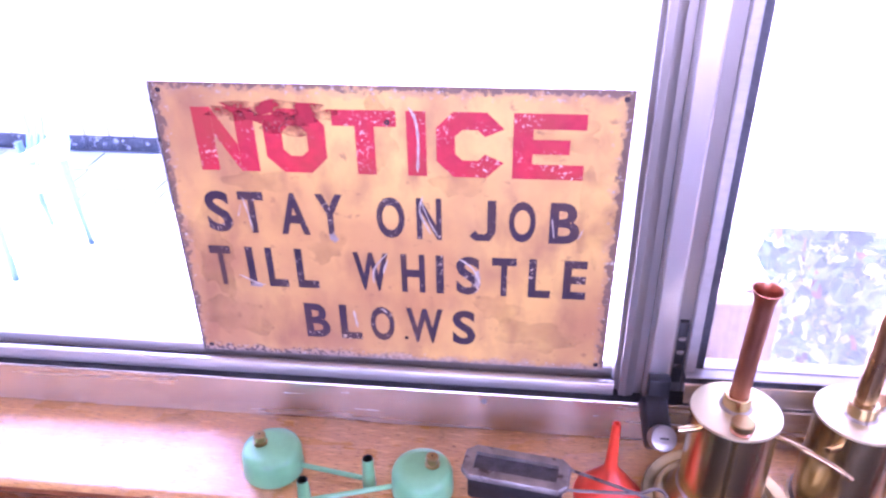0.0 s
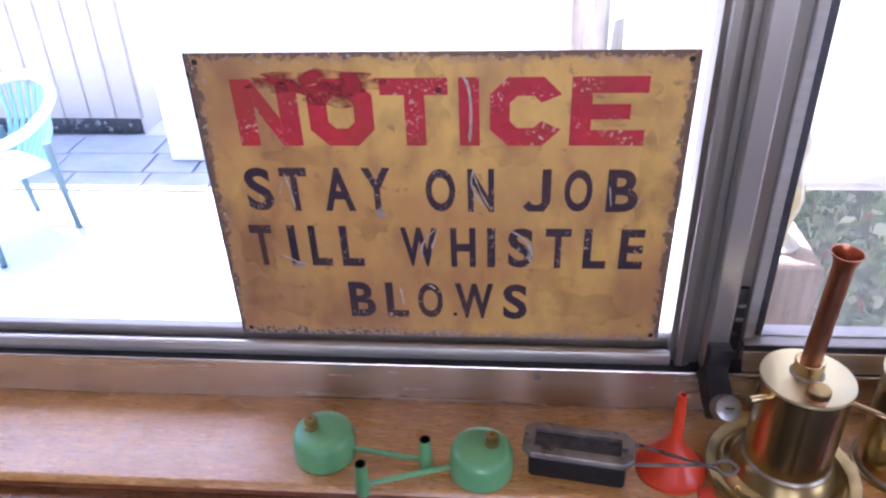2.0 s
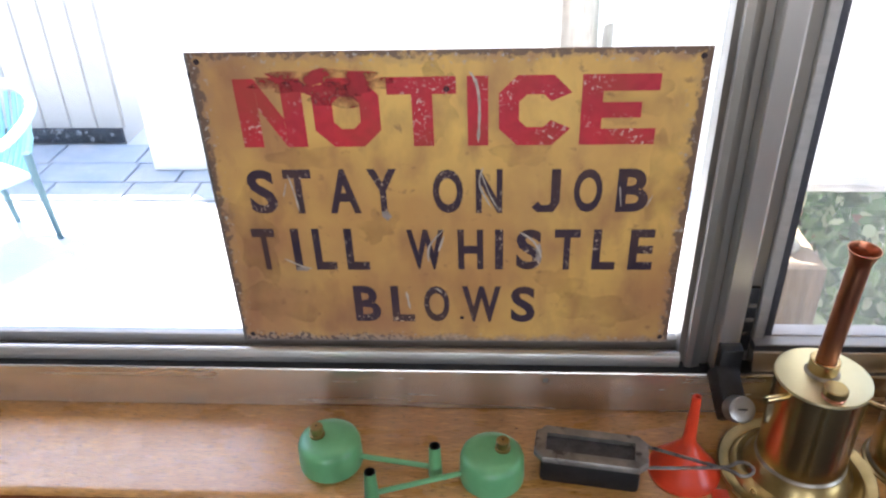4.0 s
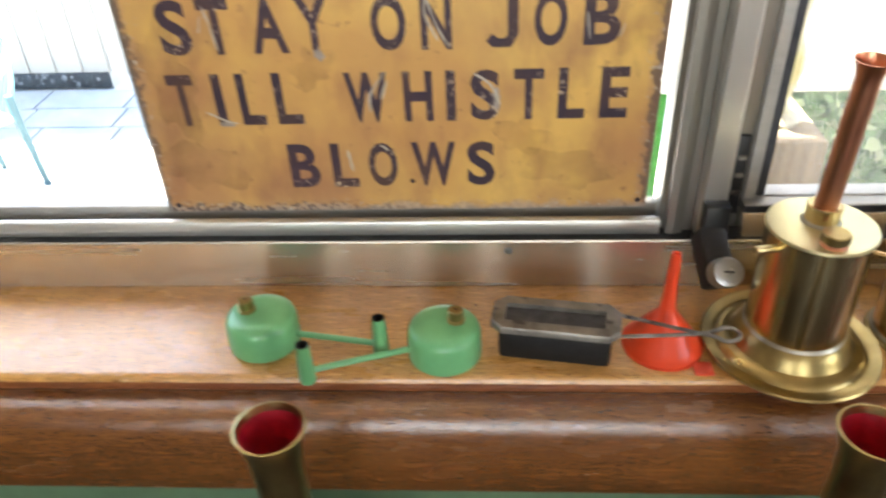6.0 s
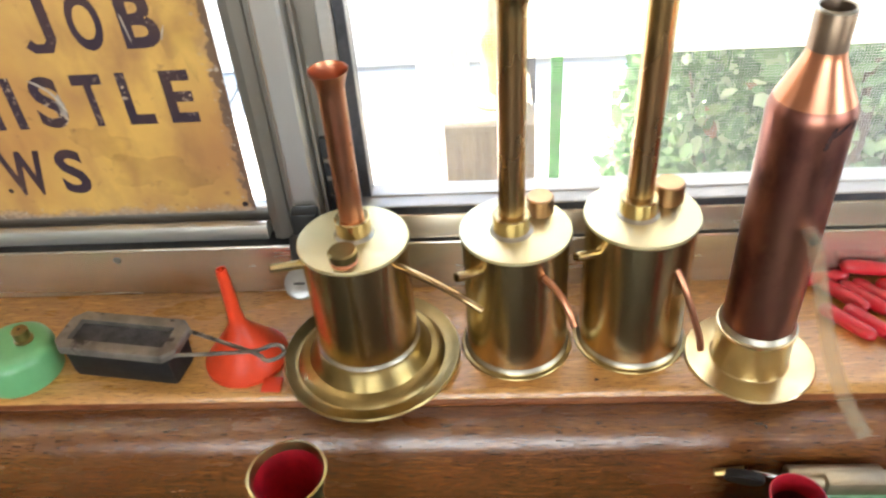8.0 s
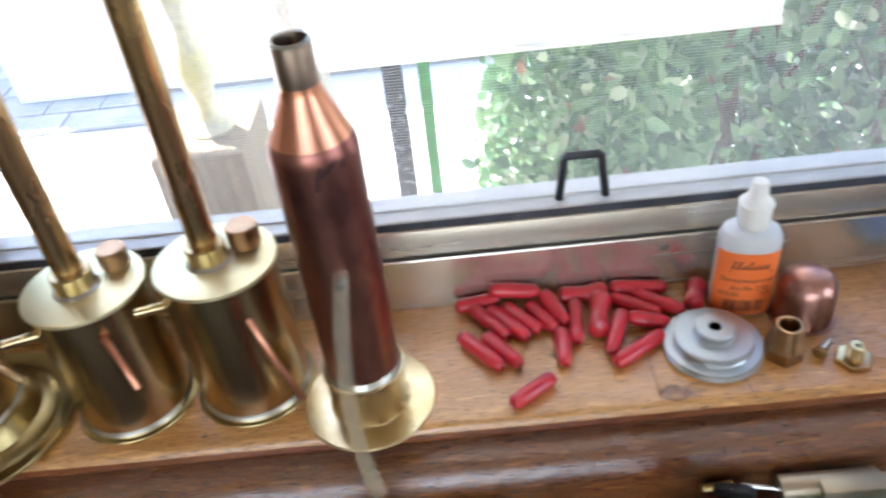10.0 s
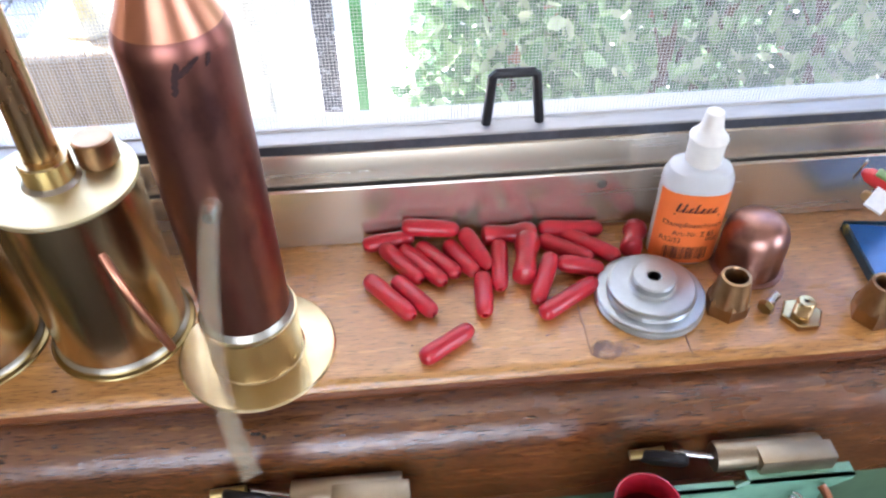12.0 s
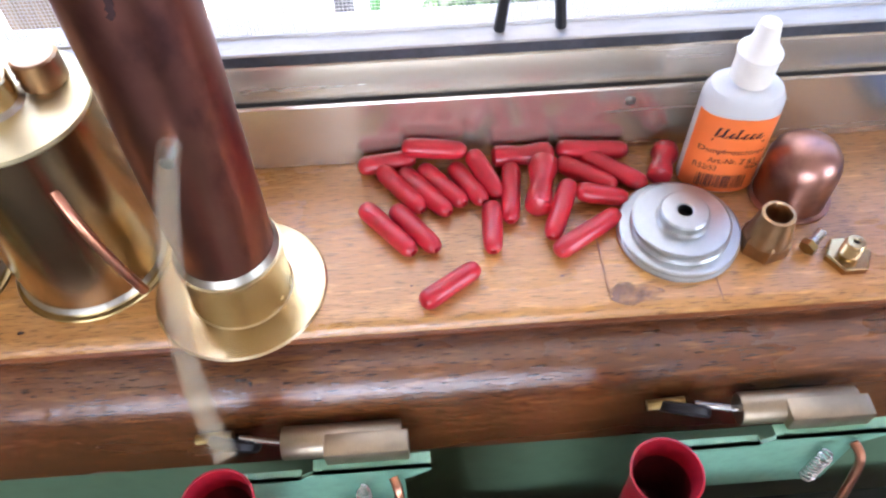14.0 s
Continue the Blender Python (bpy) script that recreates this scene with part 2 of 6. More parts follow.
STEM = mat("hedge_stem", (0.13, 0.085, 0.055), 0.85, 0.0, 0.4, 30, bump=0.4)
SOIL = mat("dark_soil", (0.05, 0.04, 0.03), 0.9, 0.0, 0.4, 8, bump=0.5)
DARK_POST = mat("charcoal_post", (0.06, 0.065, 0.08), 0.5, 0.0, 0.4, 40, spots=(0.4, 0.42, 0.46), spot_scale=60)
GREEN_POST = mat("green_post", (0.06, 0.30, 0.07), 0.5, 0.0, 0.4, 30)


def leaf_material():
    m = mat("hedge_leaf", (0.10, 0.19, 0.06), 0.35, 0.0, spec=0.6)
    nt = m.node_tree
    b = nt.nodes["Principled BSDF"]
    g = nt.nodes.new("ShaderNodeNewGeometry")
    r = nt.nodes.new("ShaderNodeValToRGB")
    r.color_ramp.interpolation = 'CONSTANT'
    e = r.color_ramp.elements
    e[0].color, e[1].color = (0.085, 0.18, 0.085, 1), (0.27, 0.42, 0.20, 1)
    e[1].position = 0.64
    # the palest share of leaves carries sun sparkle as colour
    for at, col in ((0.22, (0.13, 0.26, 0.115, 1)), (0.42, (0.20, 0.34, 0.165, 1)), (0.82, (0.46, 0.55, 0.36, 1)), (0.985, (0.36, 0.18, 0.12, 1))):
        e.new(at).color = col
    nt.links.new(g.outputs["Random Per Island"], r.inputs[0])
    nt.links.new(r.outputs[0], b.inputs["Base Color"])
    b.inputs["Subsurface Weight"].default_value = 0.0
    tr = nt.nodes.new("ShaderNodeBsdfTranslucent")
    nt.links.new(r.outputs[0], tr.inputs[0])
    mx = nt.nodes.new("ShaderNodeMixShader")
    mx.inputs[0].default_value = 0.4
    nt.links.new(b.outputs[0], mx.inputs[1])
    nt.links.new(tr.outputs[0], mx.inputs[2])
    nt.links.new(mx.outputs[0], nt.nodes["Material Output"].inputs[0])
    return m


LEAF = leaf_material()


def make_clear(m, share):
    """Lets part of the light straight through a thin clear wall."""
    nt = m.node_tree
    t = nt.nodes.new("ShaderNodeBsdfTransparent")
    t.inputs[0].default_value = (0.96, 0.93, 0.86, 1)
    x = nt.nodes.new("ShaderNodeMixShader")
    x.inputs[0].default_value = share
    nt.links.new(nt.nodes["Principled BSDF"].outputs[0], x.inputs[1])
    nt.links.new(t.outputs[0], x.inputs[2])
    nt.links.new(x.outputs[0], nt.nodes["Material Output"].inputs[0])


make_clear(CLEAR_TUBE, 0.89)


def canvas_material():
    m = mat("white_canvas", (0.84, 0.84, 0.82), 0.8, 0.0, 0.05, 12, bump=0.1)
    nt = m.node_tree
    b = nt.nodes["Principled BSDF"]
    tr = nt.nodes.new("ShaderNodeBsdfTranslucent")
    tr.inputs[0].default_value = (0.85, 0.85, 0.83, 1)
    mx = nt.nodes.new("ShaderNodeMixShader")
    mx.inputs[0].default_value = 0.5
    nt.links.new(b.outputs[0], mx.inputs[1])
    nt.links.new(tr.outputs[0], mx.inputs[2])
    nt.links.new(mx.outputs[0], nt.nodes["Material Output"].inputs[0])
    return m


CANVAS = canvas_material()


def glass_material():
    m = bpy.data.materials.new("window_glass")
    m.use_nodes = True
    nt = m.node_tree
    nt.nodes.remove(nt.nodes["Principled BSDF"])
    t = nt.nodes.new("ShaderNodeBsdfTransparent")
    t.inputs[0].default_value = (0.95, 0.97, 0.97, 1)
    g = nt.nodes.new("ShaderNodeBsdfGlossy")
    g.inputs["Roughness"].default_value = 0.02
    x = nt.nodes.new("ShaderNodeMixShader")
    x.inputs[0].default_value = 0.05
    nt.links.new(t.outputs[0], x.inputs[1])
    nt.links.new(g.outputs[0], x.inputs[2])
    nt.links.new(x.outputs[0], nt.nodes["Material Output"].inputs[0])
    return m


GLASS = glass_material()


def patchy(m, scale, lo, hi, most):
    """Thin paint that covers its ground only in patches."""
    nt = m.node_tree
    tc = nt.nodes.new("ShaderNodeTexCoord")
    n = nt.nodes.new("ShaderNodeTexNoise")
    n.inputs["Scale"].default_value, n.inputs["Detail"].default_value = scale, 7.0
    nt.links.new(tc.outputs["Object"], n.inputs["Vector"])
    r = nt.nodes.new("ShaderNodeMapRange")
    for k, v in (("From Min", lo), ("From Max", hi), ("To Min", 0.0), ("To Max", most)):
        r.inputs[k].default_value = v
    nt.links.new(n.outputs["Fac"], r.inputs["Value"])
    t = nt.nodes.new("ShaderNodeBsdfTransparent")
    x = nt.nodes.new("ShaderNodeMixShader")
    nt.links.new(r.outputs[0], x.inputs[0])
    nt.links.new(t.outputs[0], x.inputs[1])
    nt.links.new(nt.nodes["Principled BSDF"].outputs[0], x.inputs[2])
    nt.links.new(x.outputs[0], nt.nodes["Material Output"].inputs[0])


# ---- mesh helpers ----
def thing(name, at, label, category, group="", kind=""):
    return tagged(place(new(name), at), label, category, group, kind)


def place(ob, at, rz=0.0):
    ob.matrix_world = pose(*at, 0, 0, rz)
    return ob


def part(name, bm, material, parent=None, label="", sharp=35):
    me = bpy.data.meshes.new(name)
    bm.normal_update()
    bm.to_mesh(me)
    bm.free()
    me.materials.append(material)
    me.shade_smooth()
    me.set_sharp_from_angle(angle=radians(sharp))
    ob = new(name, me)
    if parent is not None:
        ob.parent = parent
    if label:
        ob["label"] = label
    return ob


def box(bm, x0, x1, y0, y1, z0, z1, bevel=0.0, seg=2):
    r = bmesh.ops.create_cube(bm, size=1)
    vs = r["verts"]
    for v in vs:
        v.co = Vector(((x0 + x1) / 2 + v.co.x * (x1 - x0), (y0 + y1) / 2 + v.co.y * (y1 - y0), (z0 + z1) / 2 + v.co.z * (z1 - z0)))
    if bevel:
        es = {e for v in vs for e in v.link_edges}
        bmesh.ops.bevel(bm, geom=list(es), offset=bevel, segments=seg, affect='EDGES', profile=0.5)
    return bm


def boxed(*a, **k):
    return box(bmesh.new(), *a, **k)


def lathe(profile, seg=48, at=(0, 0, 0), bm=None, axis=None):
    """Rings of (radius, height); a radius of 0 closes the shape."""
    bm = bm or bmesh.new()
    m = Matrix.Translation(at)
    if axis is not None:
        m = m @ Vector((0, 0, 1)).rotation_difference(Vector(axis).normalized()).to_matrix().to_4x4()
    rings = []
    for r, z in profile:
        if r < 1e-7:
            rings.append([bm.verts.new(m @ Vector((0, 0, z)))])
        else:
            rings.append([bm.verts.new(m @ Vector((r * math.cos(2 * math.pi * i / seg), r * math.sin(2 * math.pi * i / seg), z))) for i in range(seg)])
    for a, b in zip(rings, rings[1:]):
        if len(a) == 1 and len(b) == 1:
            continue
        for i in range(seg):
            j = (i + 1) % seg
            if len(a) == 1:
                bm.faces.new((a[0], b[j], b[i]))
            elif len(b) == 1:
                bm.faces.new((a[i], a[j], b[0]))
            else:
                bm.faces.new((a[i], a[j], b[j], b[i]))
    bmesh.ops.recalc_face_normals(bm, faces=bm.faces)
    return bm


def smooth_path(pts, n=8):
    pts = [Vector(p) for p in pts]
    out = []
    for i in range(len(pts) - 1):
        p0, p1, p2, p3 = pts[max(i - 1, 0)], pts[i], pts[i + 1], pts[min(i + 2, len(pts) - 1)]
        for k in range(n):
            t = k / n
            out.append(0.5 * ((2 * p1) + (p2 - p0) * t + (2 * p0 - 5 * p1 + 4 * p2 - p3) * t * t + (3 * p1 - p0 - 3 * p2 + p3) * t ** 3))
    return out + [pts[-1]]


def sweep(pts, radius, seg=10, bm=None, hollow=0.0, taper=None):
    bm = bm or bmesh.new()
    pts = [Vector(p) for p in pts]
    up = Vector((0.13, 0.21, 0.97))
    rings, inner = [], []
    for i, p in enumerate(pts):
        d = (pts[min(i + 1, len(pts) - 1)] - pts[max(i - 1, 0)]).normalized()
        a = d.cross(up).normalized()
        b = a.cross(d)
        up = b
        r = radius if taper is None else radius * (1 + (taper - 1) * i / (len(pts) - 1))
        ring = lambda q: [bm.verts.new(p + q * (math.cos(2 * math.pi * k / seg) * a + math.sin(2 * math.pi * k / seg) * b)) for k in range(seg)]
        rings.append(ring(r))
        if hollow:
            inner.append(ring(hollow))
    for rs in (rings, inner):
        for a, b in zip(rs, rs[1:]):
            for i in range(seg):
                j = (i + 1) % seg
                bm.faces.new((a[i], a[j], b[j], b[i]))
    for e in (0, -1):
        if hollow:
            for i in range(seg):
                j = (i + 1) % seg
                bm.faces.new((rings[e][i], rings[e][j], inner[e][j], inner[e][i]))
        else:
            bm.faces.new(rings[e])
    bmesh.ops.recalc_face_normals(bm, faces=bm.faces)
    return bm


def prism(outline, y0, y1, bm=None):
    """A flat outline of (x, z) given a thickness along y."""
    bm = bm or bmesh.new()
    a = [bm.verts.new((x, y0, z)) for x, z in outline]
    b = [bm.verts.new((x, y1, z)) for x, z in outline]
    bm.faces.new(a)
    bm.faces.new(b[::-1])
    for i in range(len(a)):
        j = (i + 1) % len(a)
        bm.faces.new((a[i], b[i], b[j], a[j]))
    bmesh.ops.recalc_face_normals(bm, faces=bm.faces)
    return bm


def extrude_x(outline, x0, x1, bm=None):
    """A section of (y, z) drawn out along x."""
    bm = bm or bmesh.new()
    a = [bm.verts.new((x0, y, z)) for y, z in outline]
    b = [bm.verts.new((x1, y, z)) for y, z in outline]
    bm.faces.new(a)
    bm.faces.new(b[::-1])
    for i in range(len(a)):
        j = (i + 1) % len(a)
        bm.faces.new((a[i], b[i], b[j], a[j]))
    bmesh.ops.recalc_face_normals(bm, faces=bm.faces)
    return bm


def text_bm(text, spacing=1.0, bold=0.0, thick=0.0002):
    """Lettering in the x-z plane, facing -y, filling 0..1 in x and z."""
    cu = bpy.data.curves.new("text", 'FONT')
    cu.body, cu.size, cu.space_character, cu.offset = text, 1.0, spacing, bold
    cu.resolution_u = 4
    ob = new("text", cu)
    dg = bpy.context.evaluated_depsgraph_get()
    me = ob.evaluated_get(dg).to_mesh()
    bm = bmesh.new()
    bm.from_mesh(me)
    bpy.data.objects.remove(ob)
    bpy.data.curves.remove(cu)
    xs = [v.co.x for v in bm.verts]
    ys = [v.co.y for v in bm.verts]
    x0, x1, y0, y1 = min(xs), max(xs), min(ys), max(ys)
    for v in bm.verts:
        v.co = Vector(((v.co.x - x0) / (x1 - x0), 0, (v.co.y - y0) / (y1 - y0)))
    bm.normal_update()
    return bm


def fit_text(bm, x0, x1, z0, z1, y):
    for v in bm.verts:
        v.co = Vector((x0 + v.co.x * (x1 - x0), y, z0 + v.co.z * (z1 - z0)))
    return bm


# ---- the room ----
X0, X1 = -1.15, 1.95          # window opening
ZT = 1.15                     # head of the window opening


def structure(name, bm, material, label, category="wall", **k):
    return tagged(part(name, bm, material, **k), label, category, "", "structure")


wall = bmesh.new()
for b in ((-2.4, X0, -0.0145, 0.10, -0.95, 1.55), (X1, 2.95, -0.0145, 0.10, -0.95, 1.55), (X0, X1, -0.0145, 0.10, ZT, 1.55), (X0, X1, -0.0105, 0.0145, -0.95, -0.022)):
    box(wall, *b)
structure("wall_north", wall, WALL_CREAM, "painted wall round the wide window")
structure("wall_west", boxed(-2.5, -2.4, -3.7, 0.1, -0.95, 1.55), WALL_CREAM, "plain cream room wall")
# unseen wall, its opening added for the side fill lamp
east = bmesh.new()
for b in ((2.95, 3.05, -3.7, -2.45, -0.95, 1.55), (2.95, 3.05, -0.95, 0.1, -0.95, 1.55), (2.95, 3.05, -2.45, -0.95, -0.95, 0.0), (2.95, 3.05, -2.45, -0.95, 1.3, 1.55)):
    box(east, *b)
structure("wall_east", east, WALL_DARK, "unseen brown panelled room wall with an opening added for a fill lamp")
# unseen wall, its opening added for the back fill lamp
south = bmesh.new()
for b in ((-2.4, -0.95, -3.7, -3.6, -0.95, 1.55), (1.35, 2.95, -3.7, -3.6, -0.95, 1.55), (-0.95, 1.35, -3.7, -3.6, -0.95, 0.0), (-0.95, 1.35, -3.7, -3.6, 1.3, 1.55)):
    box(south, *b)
structure("wall_south", south, WALL_DARK, "unseen brown panelled room wall with an opening added for a fill lamp")
structure("floor", boxed(-2.4, 2.95, -3.6, -0.0145, -1.0, -0.95), FLOOR, "dark polished timber floor", "floor")
# unseen slab, dimmed to cut bounce, run outdoors as an eave to block sun
structure("ceiling", boxed(-2.5, 3.05, -3.7, 0.62, 1.55, 1.6), CEILING, "unseen ceiling with an eave added to block the sun", "ceiling")

# green boarding below the sill
structure("wall_boarding", boxed(-1.2, 2.0, -0.1125, -0.0165, -0.95, -0.055, 0.001, 1), WALL_GREEN, "green painted panel below the window sill")

# sill board and moulding
nose = [(-0.0137, 0.0), (-0.1015, 0.0), (-0.1045, -0.0008), (-0.1062, -0.003), (-0.1066, -0.006), (-0.1058, -0.0095), (-0.104, -0.013), (-0.0137, -0.013)]
sill = structure("window_sill", extrude_x(nose, X0, X1), WOOD, "honey varnished timber window sill board", "window sill", sharp=50)
INK_SPOT = mat("dark_nick", (0.05, 0.025, 0.015), 0.6, 0.0, 0.3, 60)
STAIN = mat("burn_mark", (0.27, 0.13, 0.06), 0.35, 0.0, 0.25, 70, coat=0.4)
patchy(STAIN, 130.0, 0.30, 0.62, 0.8)
STAIN_EDGE = mat("board_joint", (0.36, 0.17, 0.06), 0.4, 0.0, 0.3, 60)
rz = random.Random(5)
EDGE_DARK = mat("dark_red_edge", (0.17, 0.05, 0.022), 0.25, 0.0, 0.4, 30, stretch=(0.4, 1, 1), color2=(0.26, 0.09, 0.03), coat=0.8, bump=0.3, bscale=90)
# darker red strip laid over the lower nose
part("worn_edge", extrude_x([(-0.1066, -0.0042), (-0.1069, -0.0062), (-0.1061, -0.0097), (-0.1044, -0.0129), (-0.1035, -0.0129), (-0.1035, -0.0042)], X0, X1), EDGE_DARK, sill, "dark red strip along the edge", 50)


def floor_blot(cx, cy, rx, ry, n=30, z=0.0003):
    bm = bmesh.new()
    pts = []
    for i in range(n):
        a = 2 * math.pi * i / n
        k = 1 + 0.12 * math.sin(3 * a + cx * 900) + 0.08 * math.sin(7 * a + 1.3) + rz.uniform(-0.04, 0.04)
        pts.append(bm.verts.new((cx + rx * k * math.cos(a), cy + ry * k * math.sin(a), z)))
    bm.faces.new(pts)
    return bm


part("burn_mark", floor_blot(0.7415, -0.0985, 0.0105, 0.0050), STAIN, sill, "dark worn patch in the varnish")
part("joint_line", boxed(0.7318, 0.7325, -0.1010, -0.0660, 0.0, 0.0003), STAIN_EDGE, sill)
part("joint_line", boxed(0.7752, 0.7758, -0.1040, -0.0930, 0.0, 0.0003), STAIN_EDGE, sill)
for cx, cy, rr in ((0.2, -0.040, 0.0011), (0.118, -0.030, 0.0008), (0.505, -0.098, 0.0014), (0.69, -0.074, 0.0007), (0.715, -0.088, 0.0008), (0.655, -0.088, 0.0007), (0.36, -0.052, 0.0010), (-0.05, -0.060, 0.0009)):
    part("nick", floor_blot(cx, cy, rr, rr * 0.6, 10), INK_SPOT, sill)
ap = [(-0.104, -0.0134), (-0.110, -0.0134), (-0.1155, -0.0142), (-0.1205, -0.0168), (-0.1238, -0.0208), (-0.1252, -0.026), (-0.1254, -0.033), (-0.1254, -0.074), (-0.1235, -0.0775), (-0.1135, -0.0775), (-0.1135, -0.045), (-0.104, -0.045)]
structure("sill_moulding", extrude_x(ap, X0, X1), WOOD_APRON_SHADED, "rounded reddish varnished timber moulding under the sill", "trim", sharp=50)

# ---- window ----
win = tagged(new("window_1"), "wide aluminium sliding window with an insect screen", "window", "", "structure")
strip = [(-0.0196, 0.0004), (-0.0206, 0.0354), (-0.0201, 0.0363), (-0.0193, 0.0363), (-0.0187, 0.0357), (-0.0187, 0.0330), (0.0145, 0.0330), (0.0145, -0.012), (-0.0130, -0.012), (-0.0130, 0.0004)]
frame_sill = part("frame_sill", extrude_x(strip, X0, X1), ALU, win, "brushed aluminium frame strip", 20)
for x in (-0.35, 0.2210, 0.7520):
    part("screw", lathe([(0.0, 0.0006), (0.0018, 0.0004), (0.0024, 0.0), (0.0024, -0.0004)], 12, (x, -0.0207, 0.0290), axis=(0, -1, 0)), IRON, frame_sill)
part("frame_head", boxed(X0, X1, -0.018, 0.055, ZT - 0.04, ZT, 0.002), ALU, win)
part("frame_jamb", boxed(X0, X0 + 0.035, -0.018, 0.055, 0.034, ZT - 0.041, 0.002), ALU, win)
part("frame_jamb", boxed(X1 - 0.035, X1, -0.018, 0.055, 0.034, ZT - 0.041, 0.002), ALU, win)
part("track", boxed(X0 + 0.036, X1 - 0.036, -0.0184, 0.0140, 0.0332, 0.0352), TRACK, win, "dark sliding track")

# left sash: bottom rail, stile, pane
rail = [(-0.0116, 0.0356), (-0.0124, 0.0380), (-0.0124, 0.0435), (-0.0117, 0.0456), (-0.0102, 0.0466), (-0.0084, 0.0468), (-0.0068, 0.0460), (-0.0055, 0.0435), (-0.0045, 0.0405), (0.0100, 0.0405), (0.010, 0.0356)]
part("sash_rail", extrude_x(rail, X0 + 0.036, 0.3160), RAIL, win, "rounded aluminium bottom rail", 30)
part("glazing_bead", boxed(X0 + 0.036, 0.3160, 0.0014, 0.0098, 0.0407, 0.0510, 0.0012, 2), ALU_DARK, win, "grey aluminium glazing bead")
prof = [(0.3165, 0.012), (0.3165, -0.0035), (0.3200, -0.0060), (0.3200, -0.0115), (0.3245, -0.0125), (0.3305, -0.0105), (0.3305, -0.0075), (0.3370, -0.0075), (0.3370, 0.012)]


def extrude_z(outline, z0, z1, bm=None):
    bm = bm or bmesh.new()
    a = [bm.verts.new((x, y, z0)) for x, y in outline]
    b = [bm.verts.new((x, y, z1)) for x, y in outline]
    bm.faces.new(a)
    bm.faces.new(b[::-1])
    for i in range(len(a)):
        j = (i + 1) % len(a)
        bm.faces.new((a[i], b[i], b[j], a[j]))
    bmesh.ops.recalc_face_normals(bm, faces=bm.faces)
    return bm


part("sash_stile", extrude_z(prof, 0.0358, ZT - 0.042), ALU_DARK, win, "bronze grey aluminium stile", 20)
part("interlock", extrude_z([(0.3372, 0.012), (0.3372, -0.0190), (0.3385, -0.0200), (0.3507, -0.0200), (0.3522, -0.0190), (0.3522, 0.012)], 0.0376, ZT - 0.042), ALU_BRIGHT, win, "bright aluminium meeting bar", 20)
part("channel", extrude_z([(0.3524, 0.014), (0.3524, -0.0060), (0.3540, -0.0060), (0.3540, -0.0110), (0.3556, -0.0110), (0.3556, -0.0030), (0.3658, -0.0030), (0.3658, 0.014)], 0.0358, ZT - 0.042), ALU_DARK, win, "grey aluminium channel", 20)
pane = part("pane", boxed(X0 + 0.036, 0.3160, 0.0050, 0.0080, 0.0512, ZT - 0.042), GLASS, win, "clear glass pane")
pane.visible_shadow = False
part("latch_plate", boxed(0.3560, 0.3640, -0.0075, -0.0032, 0.0475, 0.1010, 0.0008), BLACK, win, "black latch plate")
for z in (0.062, 0.074, 0.086):
    part("latch_rib", boxed(0.3573, 0.3627, -0.0092, -0.0076, z, z + 0.003, 0.0005, 1), IRON, win)

# screen sash on the right: lower ledge, gasket, dusty frame, handle, wire mesh
part("ledge", extrude_x([(-0.0164, 0.0354), (-0.0164, 0.0372), (-0.0126, 0.0500), (-0.0119, 0.0507), (0.0100, 0.0507), (0.0100, 0.0354)], 0.3662, X1 - 0.036), ALU, win, "brushed aluminium ledge", 20)
part("gasket", extrude_x([(-0.0116, 0.0509), (-0.0116, 0.0553), (0.0025, 0.0553), (0.0025, 0.0509)], 0.3665, X1 - 0.036), GASKET, win, "blue black rubber seal")
screen = part("screen_frame", extrude_x([(-0.0115, 0.0555), (-0.0115, 0.0559), (-0.0108, 0.0564), (-0.0012, 0.0564), (-0.0008, 0.0574), (0.0120, 0.0574), (0.0120, 0.0555)], 0.3665, X1 - 0.036), SCREEN_FRAME, win, "dusty grey screen frame", 20)
part("screen_stile", extrude_z([(0.3660, 0.012), (0.3660, -0.0055), (0.3670, -0.0065), (0.3730, -0.0065), (0.3737, -0.0055), (0.3737, 0.012)], 0.0576, ZT - 0.042), SCREEN_FRAME, win, "grey screen stile", 20)
part("screen_gasket", extrude_z([(0.3739, 0.012), (0.3739, -0.0020), (0.3802, -0.0020), (0.3802, 0.012)], 0.0576, ZT - 0.042), GASKET, win)
PITCH, WR = 0.00158, 0.000115
wm = bpy.data.meshes.new("mesh_wires")
vs, fs = [], []


def wire_bar(x0, x1, z0, z1, y0, y1):
    n = len(vs)
    vs.extend([(a, b, c) for a in (x0, x1) for b in (y0, y1) for c in (z0, z1)])
    fs.extend([(n, n + 1, n + 3, n + 2), (n + 4, n + 6, n + 7, n + 5), (n, n + 4, n + 5, n + 1), (n + 2, n + 3, n + 7, n + 6), (n, n + 2, n + 6, n + 4), (n + 1, n + 5, n + 7, n + 3)])


x = 0.3808
while x < 1.36:
    wire_bar(x - WR, x + WR, 0.0572, 0.62, 0.0000, 2 * WR)
    x += PITCH
z = 0.0578
while z < 0.62:
    wire_bar(0.3802, 1.36, z - WR, z + WR, 0.0003, 0.0003 + 2 * WR)
    z += PITCH
wm.from_pydata(vs, [], fs)
wm.materials.append(WIRE_MESH)
mesh_ob = new("screen_mesh", wm)
mesh_ob.parent = win
tagged(mesh_ob, "fine grey insect screen wire", kind="stuff")
hb = sweep([(0.6970, -0.0040, 0.0564), (0.6994, -0.0040, 0.0816), (0.7006, -0.0040, 0.0828), (0.7180, -0.0040, 0.0828), (0.7192, -0.0040, 0.0818), (0.7222, -0.0040, 0.0564)], 0.0023, 8)
